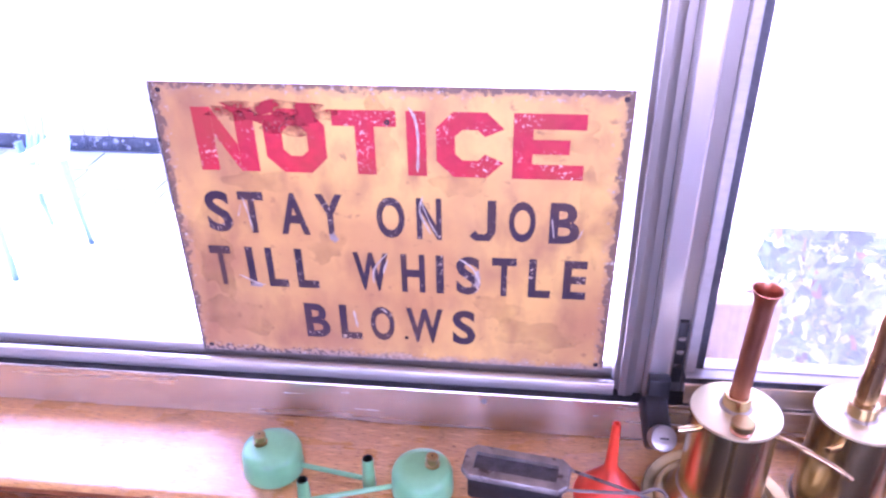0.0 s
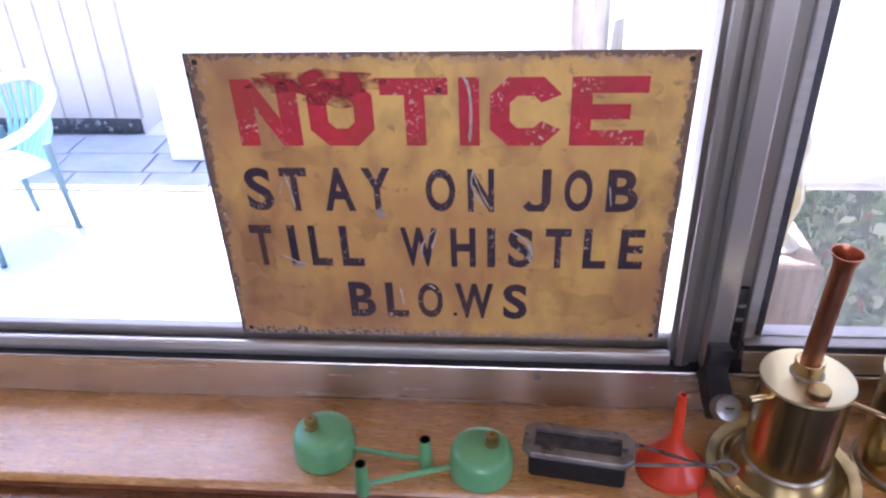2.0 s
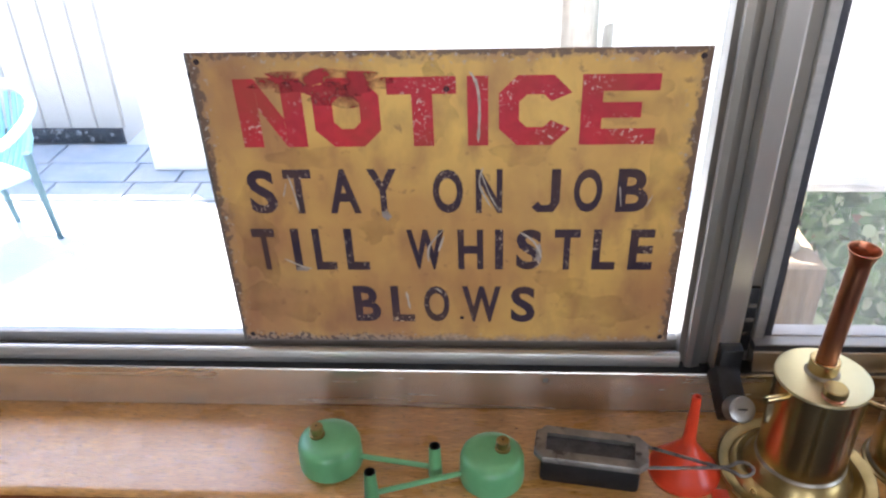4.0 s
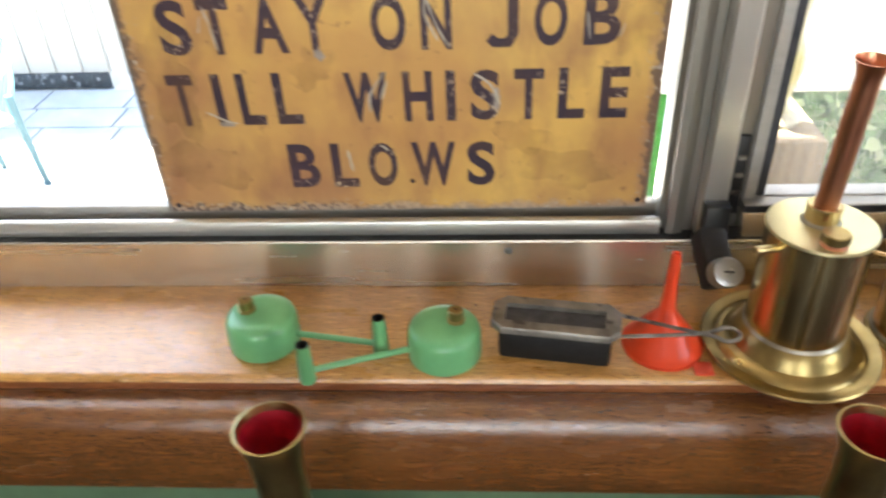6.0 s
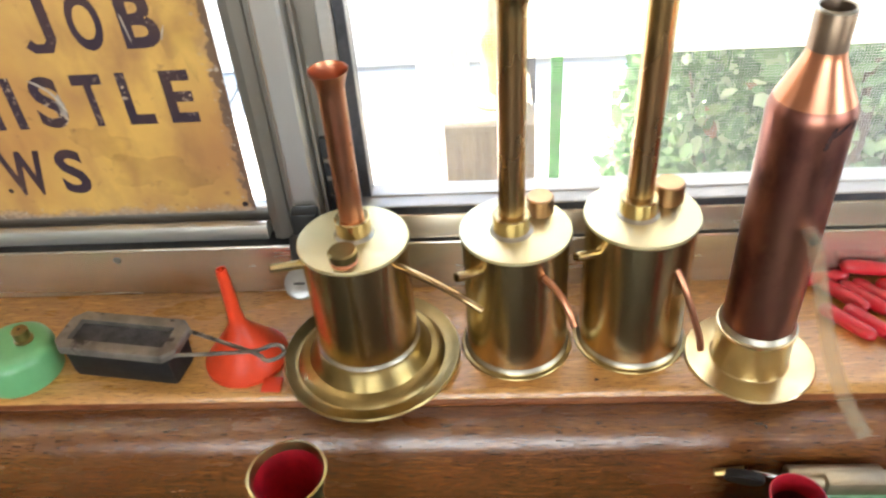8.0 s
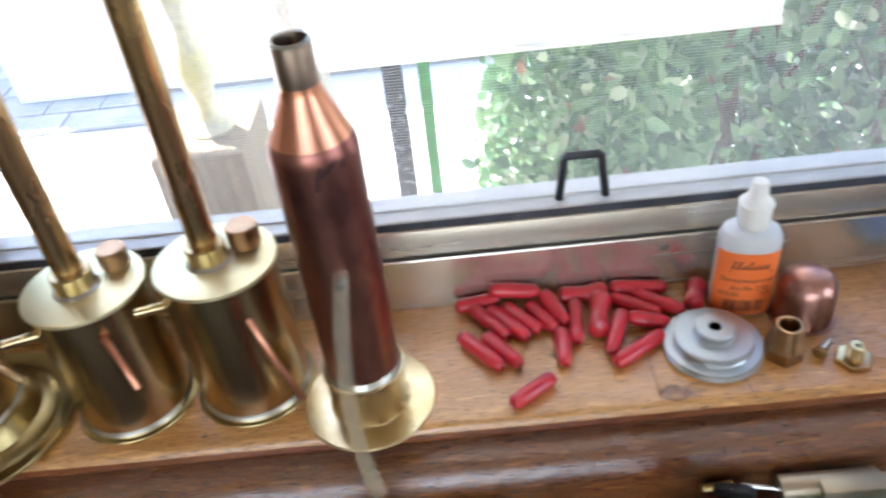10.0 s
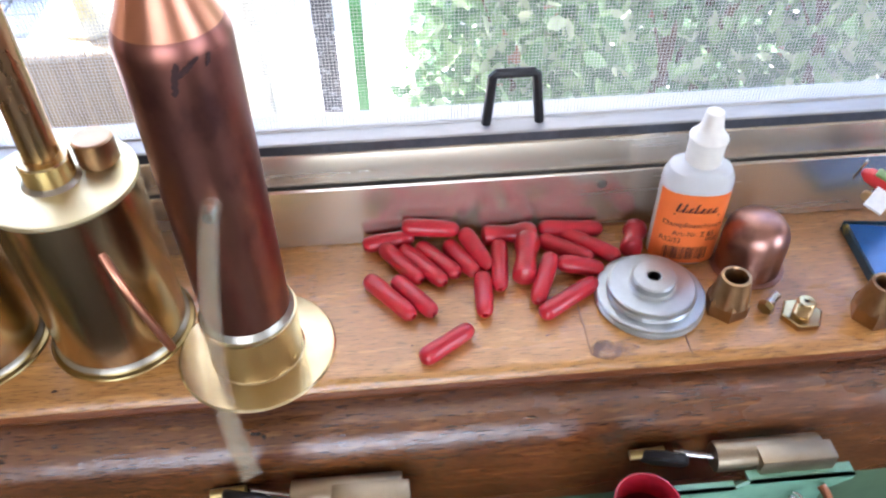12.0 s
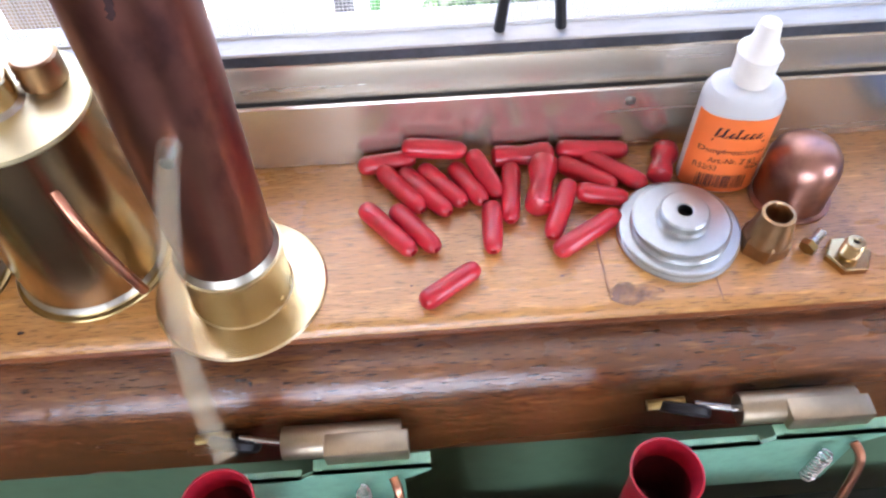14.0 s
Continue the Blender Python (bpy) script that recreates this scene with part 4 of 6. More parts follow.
hp = smooth_path([(0.0362, 0.0080, 0.0275), (0.062, -0.0005, 0.030), (0.084, -0.0090, 0.0335), (0.0905, -0.0135, 0.0345), (0.0960, -0.0120, 0.035), (0.0985, -0.0075, 0.035), (0.0955, -0.0030, 0.035), (0.0900, -0.0025, 0.0345), (0.082, -0.0065, 0.0332), (0.060, -0.0085, 0.030), (0.0362, -0.0105, 0.0275)], 6)
part("wire_handle", sweep(hp, 0.0012, 8), IRON, pan, "bent wire handle")

# ---- red funnel ----
fun = thing("funnel", (0.3102, -0.0765, 0.0), "small red plastic funnel standing upside down", "funnel")
part("cone", lathe([(0.0228, 0.0), (0.0235, 0.0), (0.0235, 0.0022), (0.0222, 0.0030), (0.0190, 0.0075), (0.0120, 0.0170), (0.0062, 0.0245), (0.0044, 0.0290), (0.0040, 0.034), (0.0028, 0.0655), (0.0018, 0.0655), (0.0018, 0.03), (0.0052, 0.0242), (0.0178, 0.0075), (0.0228, 0.0)], 40), RED_PLASTIC, fun)
part("tab", boxed(0.0135, 0.0245, -0.0275, -0.0170, 0.0002, 0.0022, 0.0009), RED_PLASTIC, fun)


# ---- vertical boilers ----
def knurled_cap(at, r, z0, z1):
    bm = lathe([(0.0, z0), (r * 0.8, z0), (r * 0.8, z0 + 0.001), (r, z0 + 0.0015)], 36, at)
    n = 36
    rows = [z0 + 0.0015 + (z1 - 0.0008 - z0 - 0.0015) * k / 6 for k in range(7)]
    prev = None
    for k, z in enumerate(rows):
        ring = [bm.verts.new((at[0] + r * (1 + (0.03 if (i + k) % 2 else -0.03)) * math.cos(2 * math.pi * i / n), at[1] + r * (1 + (0.03 if (i + k) % 2 else -0.03)) * math.sin(2 * math.pi * i / n), at[2] + z)) for i in range(n)]
        if prev:
            for i in range(n):
                j = (i + 1) % n
                bm.faces.new((prev[i], prev[j], ring[j], ring[i]))
        prev = ring
    top = [bm.verts.new((at[0] + r * 0.9 * math.cos(2 * math.pi * i / n), at[1] + r * 0.9 * math.sin(2 * math.pi * i / n), at[2] + z1)) for i in range(n)]
    for i in range(n):
        j = (i + 1) % n
        bm.faces.new((prev[i], prev[j], top[j], top[i]))
    bm.faces.new(top)
    bmesh.ops.recalc_face_normals(bm, faces=bm.faces)
    return bm


def stack(at, r, z0, z1, flare, lean=(0, 0)):
    """A chimney pipe with an open flared mouth, wall 0.5 mm."""
    h = z1 - z0
    bm = lathe([(r, 0), (r, h - 0.013), (r * 1.03, h - 0.008), (flare * 0.86, h - 0.003), (flare, h), (flare * 0.95, h), (r * 0.95, h - 0.009), (r * 0.92, h - 0.04), (0.0, h - 0.04)], 36, (at[0], at[1], z0), axis=(lean[0], lean[1], 1))
    return bm


def whistle(start, end, r=0.0019, hollow=0.0013):
    return sweep([Vector(start), Vector(end)], r, 12, hollow=hollow)


def boiler(at, r, z0, top, label, chimney, chim_mat, cap, stub, pipe, pipe_mat, base):
    ob = thing("vertical_boiler", (*at, 0.0), label, "model boiler", "brass vertical boilers")
    rel = lambda p: Vector((p[0] - at[0], p[1] - at[1], p[2]))
    part("base", lathe(base, 64), BRASS_DARK, ob, "spun brass base")
    part("shell", lathe([(r - 0.0006, z0), (r, z0), (r, top - 0.0022), (r - 0.0006, top - 0.0022)], 64), BRASS, ob, "polished brass shell")
    part("seam", lathe([(r + 0.0001, z0 - 0.0002), (r + 0.0014, z0 + 0.0002), (r + 0.0009, z0 + 0.0012), (r, z0 + 0.0022)], 48), SOLDER, ob)
    part("top_plate", lathe([(0.0, top - 0.0024), (r + 0.0006, top - 0.0024), (r + 0.0010, top - 0.0016), (r + 0.0008, top - 0.0003), (r, top), (0.0, top)], 64), BRASS_TOP, ob, "brushed brass top plate")
    ch = part("chimney", stack((chimney[0] - at[0], chimney[1] - at[1]), chimney[3], top, chimney[2], chimney[3] * 1.48, chimney[4]), chim_mat, ob)
    part("collar", lathe([(chimney[3] + 0.0028, top), (chimney[3] + 0.0028, top + 0.0095), (chimney[3] + 0.0022, top + 0.0102), (chimney[3], top + 0.0102)], 36, (chimney[0] - at[0], chimney[1] - at[1], 0)), BRASS, ch)
    part("solder_ring", lathe([(chimney[3] + 0.0044, top), (chimney[3] + 0.0036, top + 0.0010), (chimney[3] + 0.0028, top + 0.0016)], 36, (chimney[0] - at[0], chimney[1] - at[1], 0)), SOLDER, ch)
    if cap:
        part("filler_cap", knurled_cap((cap[0] - at[0], cap[1] - at[1], 0), cap[2], top + 0.0002, top + cap[3]), KNURL, ob, "knurled brass filler cap")
    part("outlet_stub", whistle(rel(stub[0]), rel(stub[1]), 0.0024, 0.0016), BRASS, ob)
    part("steam_pipe", sweep(smooth_path([rel(p) for p in pipe], 6), 0.0018, 12, hollow=0.0011), pipe_mat, ob)
    return ob


def flange(r, rb):
    return [(0.0, 0.0), (rb, 0.0), (rb + 0.0004, 0.0006), (rb, 0.0012), (r + 0.0012, 0.0016), (r + 0.0004, 0.0026), (r, 0.005), (r - 0.002, 0.005), (0.0, 0.004)]


hat = [(0.0, 0.0), (0.0400, 0.0), (0.0470, 0.0018), (0.0492, 0.0030), (0.0497, 0.0042), (0.0490, 0.0052), (0.0470, 0.0048), (0.0432, 0.0034), (0.0412, 0.0036), (0.0398, 0.0058), (0.0372, 0.0070), (0.0340, 0.0080), (0.0318, 0.0120), (0.0300, 0.0165), (0.0285, 0.0180), (0.0, 0.0180)]
b1 = boiler((0.3825, -0.0782), 0.0270, 0.0180, 0.0850, "polished brass vertical boiler on a dished base with a copper chimney", (0.3830, -0.0745, 0.1750, 0.0060, (0.014, -0.05)), COPPER, None,
            ((0.3588, -0.0888, 0.0775), (0.3435, -0.0956, 0.0802)), ((0.4065, -0.0905, 0.0750), (0.4180, -0.0985, 0.0748), (0.4271, -0.1030, 0.0725), (0.4380, -0.1085, 0.0690), (0.4460, -0.1110, 0.0640)), BRASS, hat)
plug = part("filler_plug", knurled_cap((-0.0015, -0.0195, 0), 0.0070, 0.0865, 0.0925), BRASS_DARK, b1, "flat knurled brass plug", 20)
part("plug_collar", lathe([(0.0, 0.0851), (0.0066, 0.0851), (0.0068, 0.0860), (0.0062, 0.0868), (0.0, 0.0868)], 32, (-0.0015, -0.0195, 0)), COPPER, plug, "copper collar")
boiler((0.4636, -0.0675), 0.0276, 0.0030, 0.0800, "polished brass vertical boiler with a tall copper chimney and knurled cap", (0.4615, -0.0690, 0.2040, 0.0066, (0.012, 0.0)), CHIMNEY, (0.4765, -0.0555, 0.0070, 0.0110),
       ((0.4450, -0.0880, 0.0690), (0.4340, -0.0975, 0.0735)), ((0.4765, -0.0920, 0.0670), (0.4825, -0.0990, 0.0640), (0.4875, -0.1045, 0.0570), (0.4905, -0.1075, 0.0490)), COPPER, flange(0.0276, 0.0305))
boiler((0.5268, -0.0640), 0.0280, 0.0030, 0.0850, "polished brass vertical boiler with a very tall chimney", (0.5245, -0.0645, 0.2550, 0.0066, (0.012, 0.015)), CHIMNEY, (0.5405, -0.0560, 0.0076, 0.0122),
       ((0.5040, -0.0790, 0.0715), (0.4920, -0.0870, 0.0755)), ((0.5415, -0.0865, 0.0655), (0.5460, -0.0915, 0.0560), (0.5510, -0.0945, 0.0420), (0.5555, -0.0955, 0.0280), (0.5575, -0.0950, 0.0190)), COPPER, flange(0.0280, 0.0308))

# ---- copper flask-shaped boiler ----
fl = thing("bottle_boiler", (0.5880, -0.0832, 0.0), "dark tarnished copper bottle-shaped boiler on a brass stand", "model boiler")
part("stand_disc", lathe([(0.0, 0.0), (0.0330, 0.0), (0.0338, 0.0007), (0.0330, 0.0015), (0.0, 0.0015)], 64), PALE_BRASS, fl, "flat brass disc")
part("stand_collar", lathe([(0.0206, 0.0015), (0.0200, 0.0020), (0.0196, 0.0035), (0.0195, 0.0225), (0.0202, 0.0243), (0.0202, 0.0258), (0.0186, 0.0264)], 64), PALE_BRASS, fl, "brass collar")
part("solder_band", lathe([(0.0186, 0.0262), (0.0194, 0.0268), (0.0178, 0.0296)], 64), SOLDER, fl)
part("flask", lathe([(0.0168, 0.0240), (0.0174, 0.0270), (0.0177, 0.0340), (0.0180, 0.08), (0.0182, 0.1480), (0.0180, 0.1515), (0.0170, 0.1545), (0.0165, 0.1555)], 64), COPPER_DARK, fl, "tarnished copper flask")
part("shoulder", lathe([(0.0170, 0.1543), (0.0164, 0.1557), (0.0088, 0.1725), (0.0080, 0.1755), (0.0078, 0.1785)], 64), COPPER, fl, "brighter copper shoulder")
part("neck", lathe([(0.0079, 0.1770), (0.0079, 0.1930), (0.0076, 0.1938), (0.0067, 0.1936), (0.0065, 0.1926), (0.0065, 0.1650), (0.0, 0.1650)], 48), NECK, fl, "open metal neck")
part("rim", lathe([(0.0080, 0.1928), (0.0080, 0.1936), (0.0074, 0.1943), (0.0066, 0.1940)], 48), SOLDER, fl, "bright worn rim")
MARK = mat("soot", (0.075, 0.036, 0.034), 0.6, 0.0, 0.4, 60, spec=0.2)


def scorch(a0, z0, a1, z1, wdt, r=0.0181):
    """A flaky soot streak wrapped on the flask, from (angle, height) to (angle, height)."""
    bm = bmesh.new()
    prev = None
    for k in range(11):
        t = k / 10
        a = a0 + (a1 - a0) * t + rsoot.uniform(-0.02, 0.02)
        z = z0 + (z1 - z0) * t
        w2 = wdt * rsoot.uniform(0.6, 1.0) * (0.25 if k in (0, 10) else 1)
        rr = r + 0.0002 - max(0.0, z - 0.1510) * 0.30
        row = [bm.verts.new((rr * math.cos(a + d), rr * math.sin(a + d), z)) for d in (-w2 / r, 0.0, w2 / r)]
        if prev:
            for i in (0, 1):
                bm.faces.new((prev[i], prev[i + 1], row[i + 1], row[i]))
        prev = row
    bmesh.ops.recalc_face_normals(bm, faces=bm.faces)
    return bm


rsoot = random.Random(17)
for a0, z0, a1, z1, wd in ((-0.45, 0.1511, -1.50, 0.1500, 0.0007), (-1.02, 0.1510, -1.40, 0.1450, 0.0016), (-1.36, 0.1504, -1.50, 0.1395, 0.0012), (-0.80, 0.1510, -0.88, 0.1470, 0.0010), (-1.50, 0.1503, -2.3, 0.1508, 0.0006)):
    part("scorch_mark", scorch(a0, z0, a1, z1, wd, 0.0183), MARK, fl, "black soot streak")
part("spigot", sweep([(0.0035, -0.0165, 0.0985), (0.0035, -0.0270, 0.0990)], 0.0022, 12, hollow=0.0014), STEEL, fl)
part("hose", sweep(smooth_path([(0.0035, -0.0205, 0.0995), (0.0035, -0.0275, 0.0985), (0.0032, -0.0370, 0.0930), (0.0032, -0.0510, 0.0820), (0.0045, -0.0670, 0.0680), (0.0085, -0.0800, 0.0560), (0.0140, -0.0911, 0.0474)], 8), 0.0036, 16, hollow=0.0026), CLEAR_TUBE, fl, "clear plastic hose hanging from the spigot")

# ---- red turned handles ----
RH = 0.0043                   # usual radius; an end given higher rests on its neighbours
HANDLES = ((0.6345, -0.0262, 0.6580, -0.0245, RH, 0.0062), (0.6540, -0.0245, 0.6800, -0.0262, 0.0135, 0.0110), (0.6441, -0.0278, 0.6603, -0.0515), (0.6532, -0.0300, 0.6713, -0.0540),
           (0.6616, -0.0285, 0.6782, -0.0494), (0.6755, -0.0285, 0.6868, -0.0493), (0.6837, -0.0262, 0.6937, -0.0463, 0.0100, RH), (0.7014, -0.0303, 0.6976, -0.0600),
           (0.7213, -0.0299, 0.7430, -0.0458), (0.7327, -0.0261, 0.7560, -0.0457), (0.7245, -0.0450, 0.7136, -0.0700, 0.0080, RH), (0.7262, -0.0500, 0.7460, -0.0531, 0.0072, RH),
           (0.7134, -0.0795, 0.7409, -0.0621), (0.6906, -0.0514, 0.6887, -0.0751), (0.6362, -0.0489, 0.6555, -0.0735), (0.6491, -0.0506, 0.6651, -0.0726),
           (0.6584, -0.0997, 0.6801, -0.0849), (0.7215, -0.0256, 0.7520, -0.0254, 0.0075, RH))
rh = random.Random(8)


def plain_handle(x0, y0, x1, y1, z0=RH, z1=RH, r=RH):
    d = Vector((x1 - x0, y1 - y0, z1 - z0))
    n = d.length + 0.002
    a = 1.0 + rh.uniform(-0.04, 0.04)
    ob = part("turned_handle", lathe([(0.0, 0.0), (r * 0.45, 0.0003), (r * 0.80, 0.0014), (r * 0.97, 0.0034), (r, 0.0065), (r * 0.98 * a, n * 0.5), (r * 0.95, n - 0.0060), (r * 0.86, n - 0.0025), (r * 0.6, n - 0.0006), (r * 0.34, n), (r * 0.3, n - 0.0015), (0.0, n - 0.0015)], 24), RED_PAINT)
    m = Vector((0, 0, 1)).rotation_difference(d.normalized()).to_matrix().to_4x4()
    ob.matrix_world = Matrix.Translation((x0, y0, z0 + 0.0002)) @ m
    return tagged(ob, "glossy red turned wooden handle lying in a loose pile", "handle", "red handles")


for h in HANDLES:
    plain_handle(*h)


def waisted_handle(x0, y0, x1, y1, r, z0=None):
    """A thicker handle with a waist; z0 lifts its first end."""
    z0 = r if z0 is None else z0
    d = Vector((x1 - x0, y1 - y0, r - z0))
    n = d.length + 0.002
    ob = part("turned_handle", lathe([(0.0, 0.0), (r * 0.5, 0.0003), (r * 0.85, 0.0018), (r * 0.90, 0.0040), (r * 0.84, n * 0.30), (r * 0.72, n * 0.44), (r * 0.80, n * 0.58), (r * 0.97, n * 0.74), (r, n - 0.0065), (r * 0.9, n - 0.0026), (r * 0.55, n - 0.0004), (0.0, n)], 28), RED_PAINT)
    m = Vector((0, 0, 1)).rotation_difference(d.normalized()).to_matrix().to_4x4()
    ob.matrix_world = Matrix.Translation((x0, y0, z0 + 0.0002)) @ m
    return tagged(ob, "thick glossy red waisted wooden handle in the pile", "handle", "red handles")


waisted_handle(0.6929, -0.0262, 0.7188, -0.0262, 0.0056)
waisted_handle(0.7089, -0.0590, 0.7156, -0.0310, 0.0064)
waisted_handle(0.7626, -0.0455, 0.7705, -0.0275, 0.0060)

# ---- stepped pulley ----
pul = thing("stepped_pulley", (0.7655, -0.0708, 0.0), "grey machined stepped pulley lying flat on the sill", "pulley")
pul.scale = (0.928, 0.928, 0.90)
part("pulley_wheel", lathe([(0.0, 0.0), (0.0262, 0.0), (0.0268, 0.0008), (0.0268, 0.0016), (0.0252, 0.0028), (0.0268, 0.0042), (0.0268, 0.0052), (0.0260, 0.0058), (0.0216, 0.0060), (0.0206, 0.0072), (0.0216, 0.0090), (0.0214, 0.0108), (0.0204, 0.0114), (0.0116, 0.0116), (0.0106, 0.0125), (0.0108, 0.0165), (0.0100, 0.0174), (0.0040, 0.0176), (0.0034, 0.0172), (0.0034, 0.0120), (0.0, 0.0120)], 72), ZINC, pul, sharp=28)
part("bore", lathe([(0.0, 0.0124), (0.0033, 0.0124), (0.0033, 0.0168)], 24), BLACK, pul)

# ---- oil bottle ----
bot = thing("oil_bottle", (0.7870, -0.0395, 0.0), "small oval oil bottle with an orange label and white nozzle", "bottle")
bot.matrix_world = pose(0.7892, -0.0400, 0.0, 0, 0, -9) @ Matrix.Diagonal((0.84, 0.88, 0.965, 1.0))
BW, BD = 0.0190, 0.0118


def oval(rows, seg=48):
    bm = bmesh.new()
    prev = None
    for k, z in rows:
        ring = []
        for i in range(seg):
            a = 2 * math.pi * i / seg
            e = 0.85
            cx, sy = math.cos(a), math.sin(a)
            ring.append(bm.verts.new((BW * k[0] * math.copysign(abs(cx) ** e, cx), BD * k[1] * math.copysign(abs(sy) ** e, sy), z)))
        if prev:
            for i in range(seg):
                j = (i + 1) % seg
                bm.faces.new((prev[i], prev[j], ring[j], ring[i]))
        else:
            bm.faces.new(ring)
        prev = ring
    bm.faces.new(prev)
    bmesh.ops.recalc_face_normals(bm, faces=bm.faces)
    return bm


part("bottle_body", oval([((0.93, 0.93), 0.0), ((1, 1), 0.0018), ((1, 1), 0.0470), ((0.97, 0.98), 0.0505), ((0.86, 0.94), 0.0540), ((0.60, 0.82), 0.0560), ((0.45, 0.70), 0.0568)]), BOTTLE, bot, "milky plastic body")
part("oil", oval([((0.90, 0.88), 0.0008), ((0.97, 0.95), 0.0022), ((0.97, 0.95), 0.0400)]), OIL, bot, "orange oil inside")


def on_bottle(bm, x0, x1, z0, z1, off):
    for v in bm.verts:
        x = x0 + v.co.x * (x1 - x0)
        c = max(-0.999, min(0.999, x / BW))
        cx = abs(c) ** (1 / 0.85)
        y = -BD * (max(0.0, 1 - cx * cx) ** 0.5) ** 0.85
        v.co = Vector((x * (1 + off / BW), y * (1 + off / BD), z0 + v.co.z * (z1 - z0)))
    return bm


def grid_bm(nx, nz):
    bm = bmesh.new()
    g = [[bm.verts.new((i / nx, 0, k / nz)) for k in range(nz + 1)] for i in range(nx + 1)]
    for i in range(nx):
        for k in range(nz):
            bm.faces.new((g[i][k], g[i + 1][k], g[i + 1][k + 1], g[i][k + 1]))
    return bm


lab = part("label", on_bottle(grid_bm(24, 2), -0.0184, 0.0184, 0.0015, 0.0445, 0.0003), LABEL, bot, "orange paper label")


def label_text(text, x0, x1, z0, z1, bold=0.0):
    bm = text_bm(text, 1.0, bold)
    bmesh.ops.triangulate(bm, faces=bm.faces)
    bmesh.ops.subdivide_edges(bm, edges=[e for e in bm.edges if e.calc_length() > 0.12], cuts=2, use_grid_fill=False)
    part("print", on_bottle(bm, x0, x1, z0, z1, 0.0006), INK, lab)


label_text("Dampfmaschinen", -0.0150, 0.0155, 0.0243, 0.0279)
label_text("Art.-Nr. Z 83", -0.0095, 0.0125, 0.0195, 0.0226)
label_text("R52/53", -0.0150, -0.0045, 0.0150, 0.0180)
label_text("WGK", 0.0085, 0.0155, 0.0160, 0.0188)
# script mark drawn as plain strokes, with its underline
mark = bmesh.new()


def stroke(x0, z0, x1, z1, wdt):
    mark.faces.new([mark.verts.new(((u + 0.0180) / 0.0360, 0, v)) for u, v in ((x0, z0), (x0 + wdt, z0), (x1 + wdt, z1), (x1, z1))])


for k in range(7):
    x = -0.0105 + k * 0.0031
    tall = 0.0052 if k in (0, 1, 3) else 0.0030
    stroke(x, 0.0342, x + 0.0013, 0.0342 + tall, 0.0011)
    stroke(x + 0.0013, 0.0342, x + 0.0030, 0.0356, 0.0008)
    stroke(x + 0.0013, 0.0342 + tall - 0.0008, x + 0.0020, 0.0342 + tall, 0.0010)
stroke(-0.0112, 0.0318, -0.0108, 0.0328, 0.0238)
part("print", on_bottle(mark, -0.0180, 0.0180, 0.0, 1.0, 0.0006), INK, lab, "dark script mark with an underline")
bars = bmesh.new()
rb = random.Random(3)
x = -0.0120
while x < 0.0110:
    wdt = rb.choice((0.00025, 0.0004, 0.0006))
    bars.faces.new([bars.verts.new(((u + 0.018) / 0.036, 0, v)) for u, v in ((x, 0.0045), (x + wdt, 0.0045), (x + wdt, 0.0125), (x, 0.0125))])
    x += wdt + rb.choice((0.0003, 0.0004, 0.0007))
part("print", on_bottle(bars, -0.0180, 0.0180, 0.0, 1.0, 0.0006), INK, lab, "black bar code")
cp = [(0.0, 0.0572), (0.0088, 0.0572), (0.0094, 0.0580), (0.0094, 0.0690), (0.0100, 0.0696), (0.0100, 0.0706), (0.0090, 0.0716), (0.0066, 0.0742), (0.0058, 0.0766), (0.0049, 0.0815), (0.0044, 0.0834), (0.0030, 0.0842), (0.0, 0.0844)]
part("nozzle_cap", lathe(cp, 40), CAP, bot, "white nozzle cap")

# ---- copper dome, brass ferrules, nut, bolt ----
dome = thing("copper_dome", (0.8185, -0.0530, 0.0), "small domed copper cap standing on its rim", "cap")
dome.scale = (0.97, 0.97, 0.86)
ROSY = mat("rosy_copper", (0.46, 0.25, 0.20), 0.36, 1.0, 0.35, 40, color2=(0.28, 0.14, 0.10), rvary=0.1, spots=(0.18, 0.09, 0.07), spot_scale=60, spot_lo=0.52, spot_hi=0.72)
part("dome_shell", lathe([(0.0158, 0.0019), (0.0155, 0.0030), (0.0155, 0.0200), (0.0151, 0.0245), (0.0138, 0.0290), (0.0115, 0.0325), (0.0080, 0.0350), (0.0040, 0.0362), (0.0, 0.0365)], 56), ROSY, dome)
part("dome_rim", lathe([(0.0150, 0.0), (0.0172, 0.0), (0.0178, 0.0004), (0.0178, 0.0012), (0.0160, 0.0018), (0.0150, 0.0018)], 56), ROSY, dome, "flanged copper rim")


def ferrule(at, turn, label):
    ob = thing("brass_ferrule", (*at, 0.0), label, "fitting", "brass fittings")
    bm = lathe([(0.0085, 0.0), (0.0112, 0.0003), (0.0116, 0.0015), (0.0116, 0.0085), (0.0105, 0.0110)], 6)
    bmesh.ops.rotate(bm, verts=bm.verts, cent=(0, 0, 0), matrix=Matrix.Rotation(turn, 3, 'Z'))
    ob.scale = (0.85, 0.85, 0.90)
    part("hex_base", bm, FERRULE, ob, sharp=20)
    part("cone", lathe([(0.0106, 0.0080), (0.0100, 0.0115), (0.0079, 0.0225), (0.0076, 0.0235), (0.0062, 0.0237), (0.0058, 0.0230), (0.0056, 0.0100), (0.0, 0.0100)], 36), FERRULE, ob)
    return ob


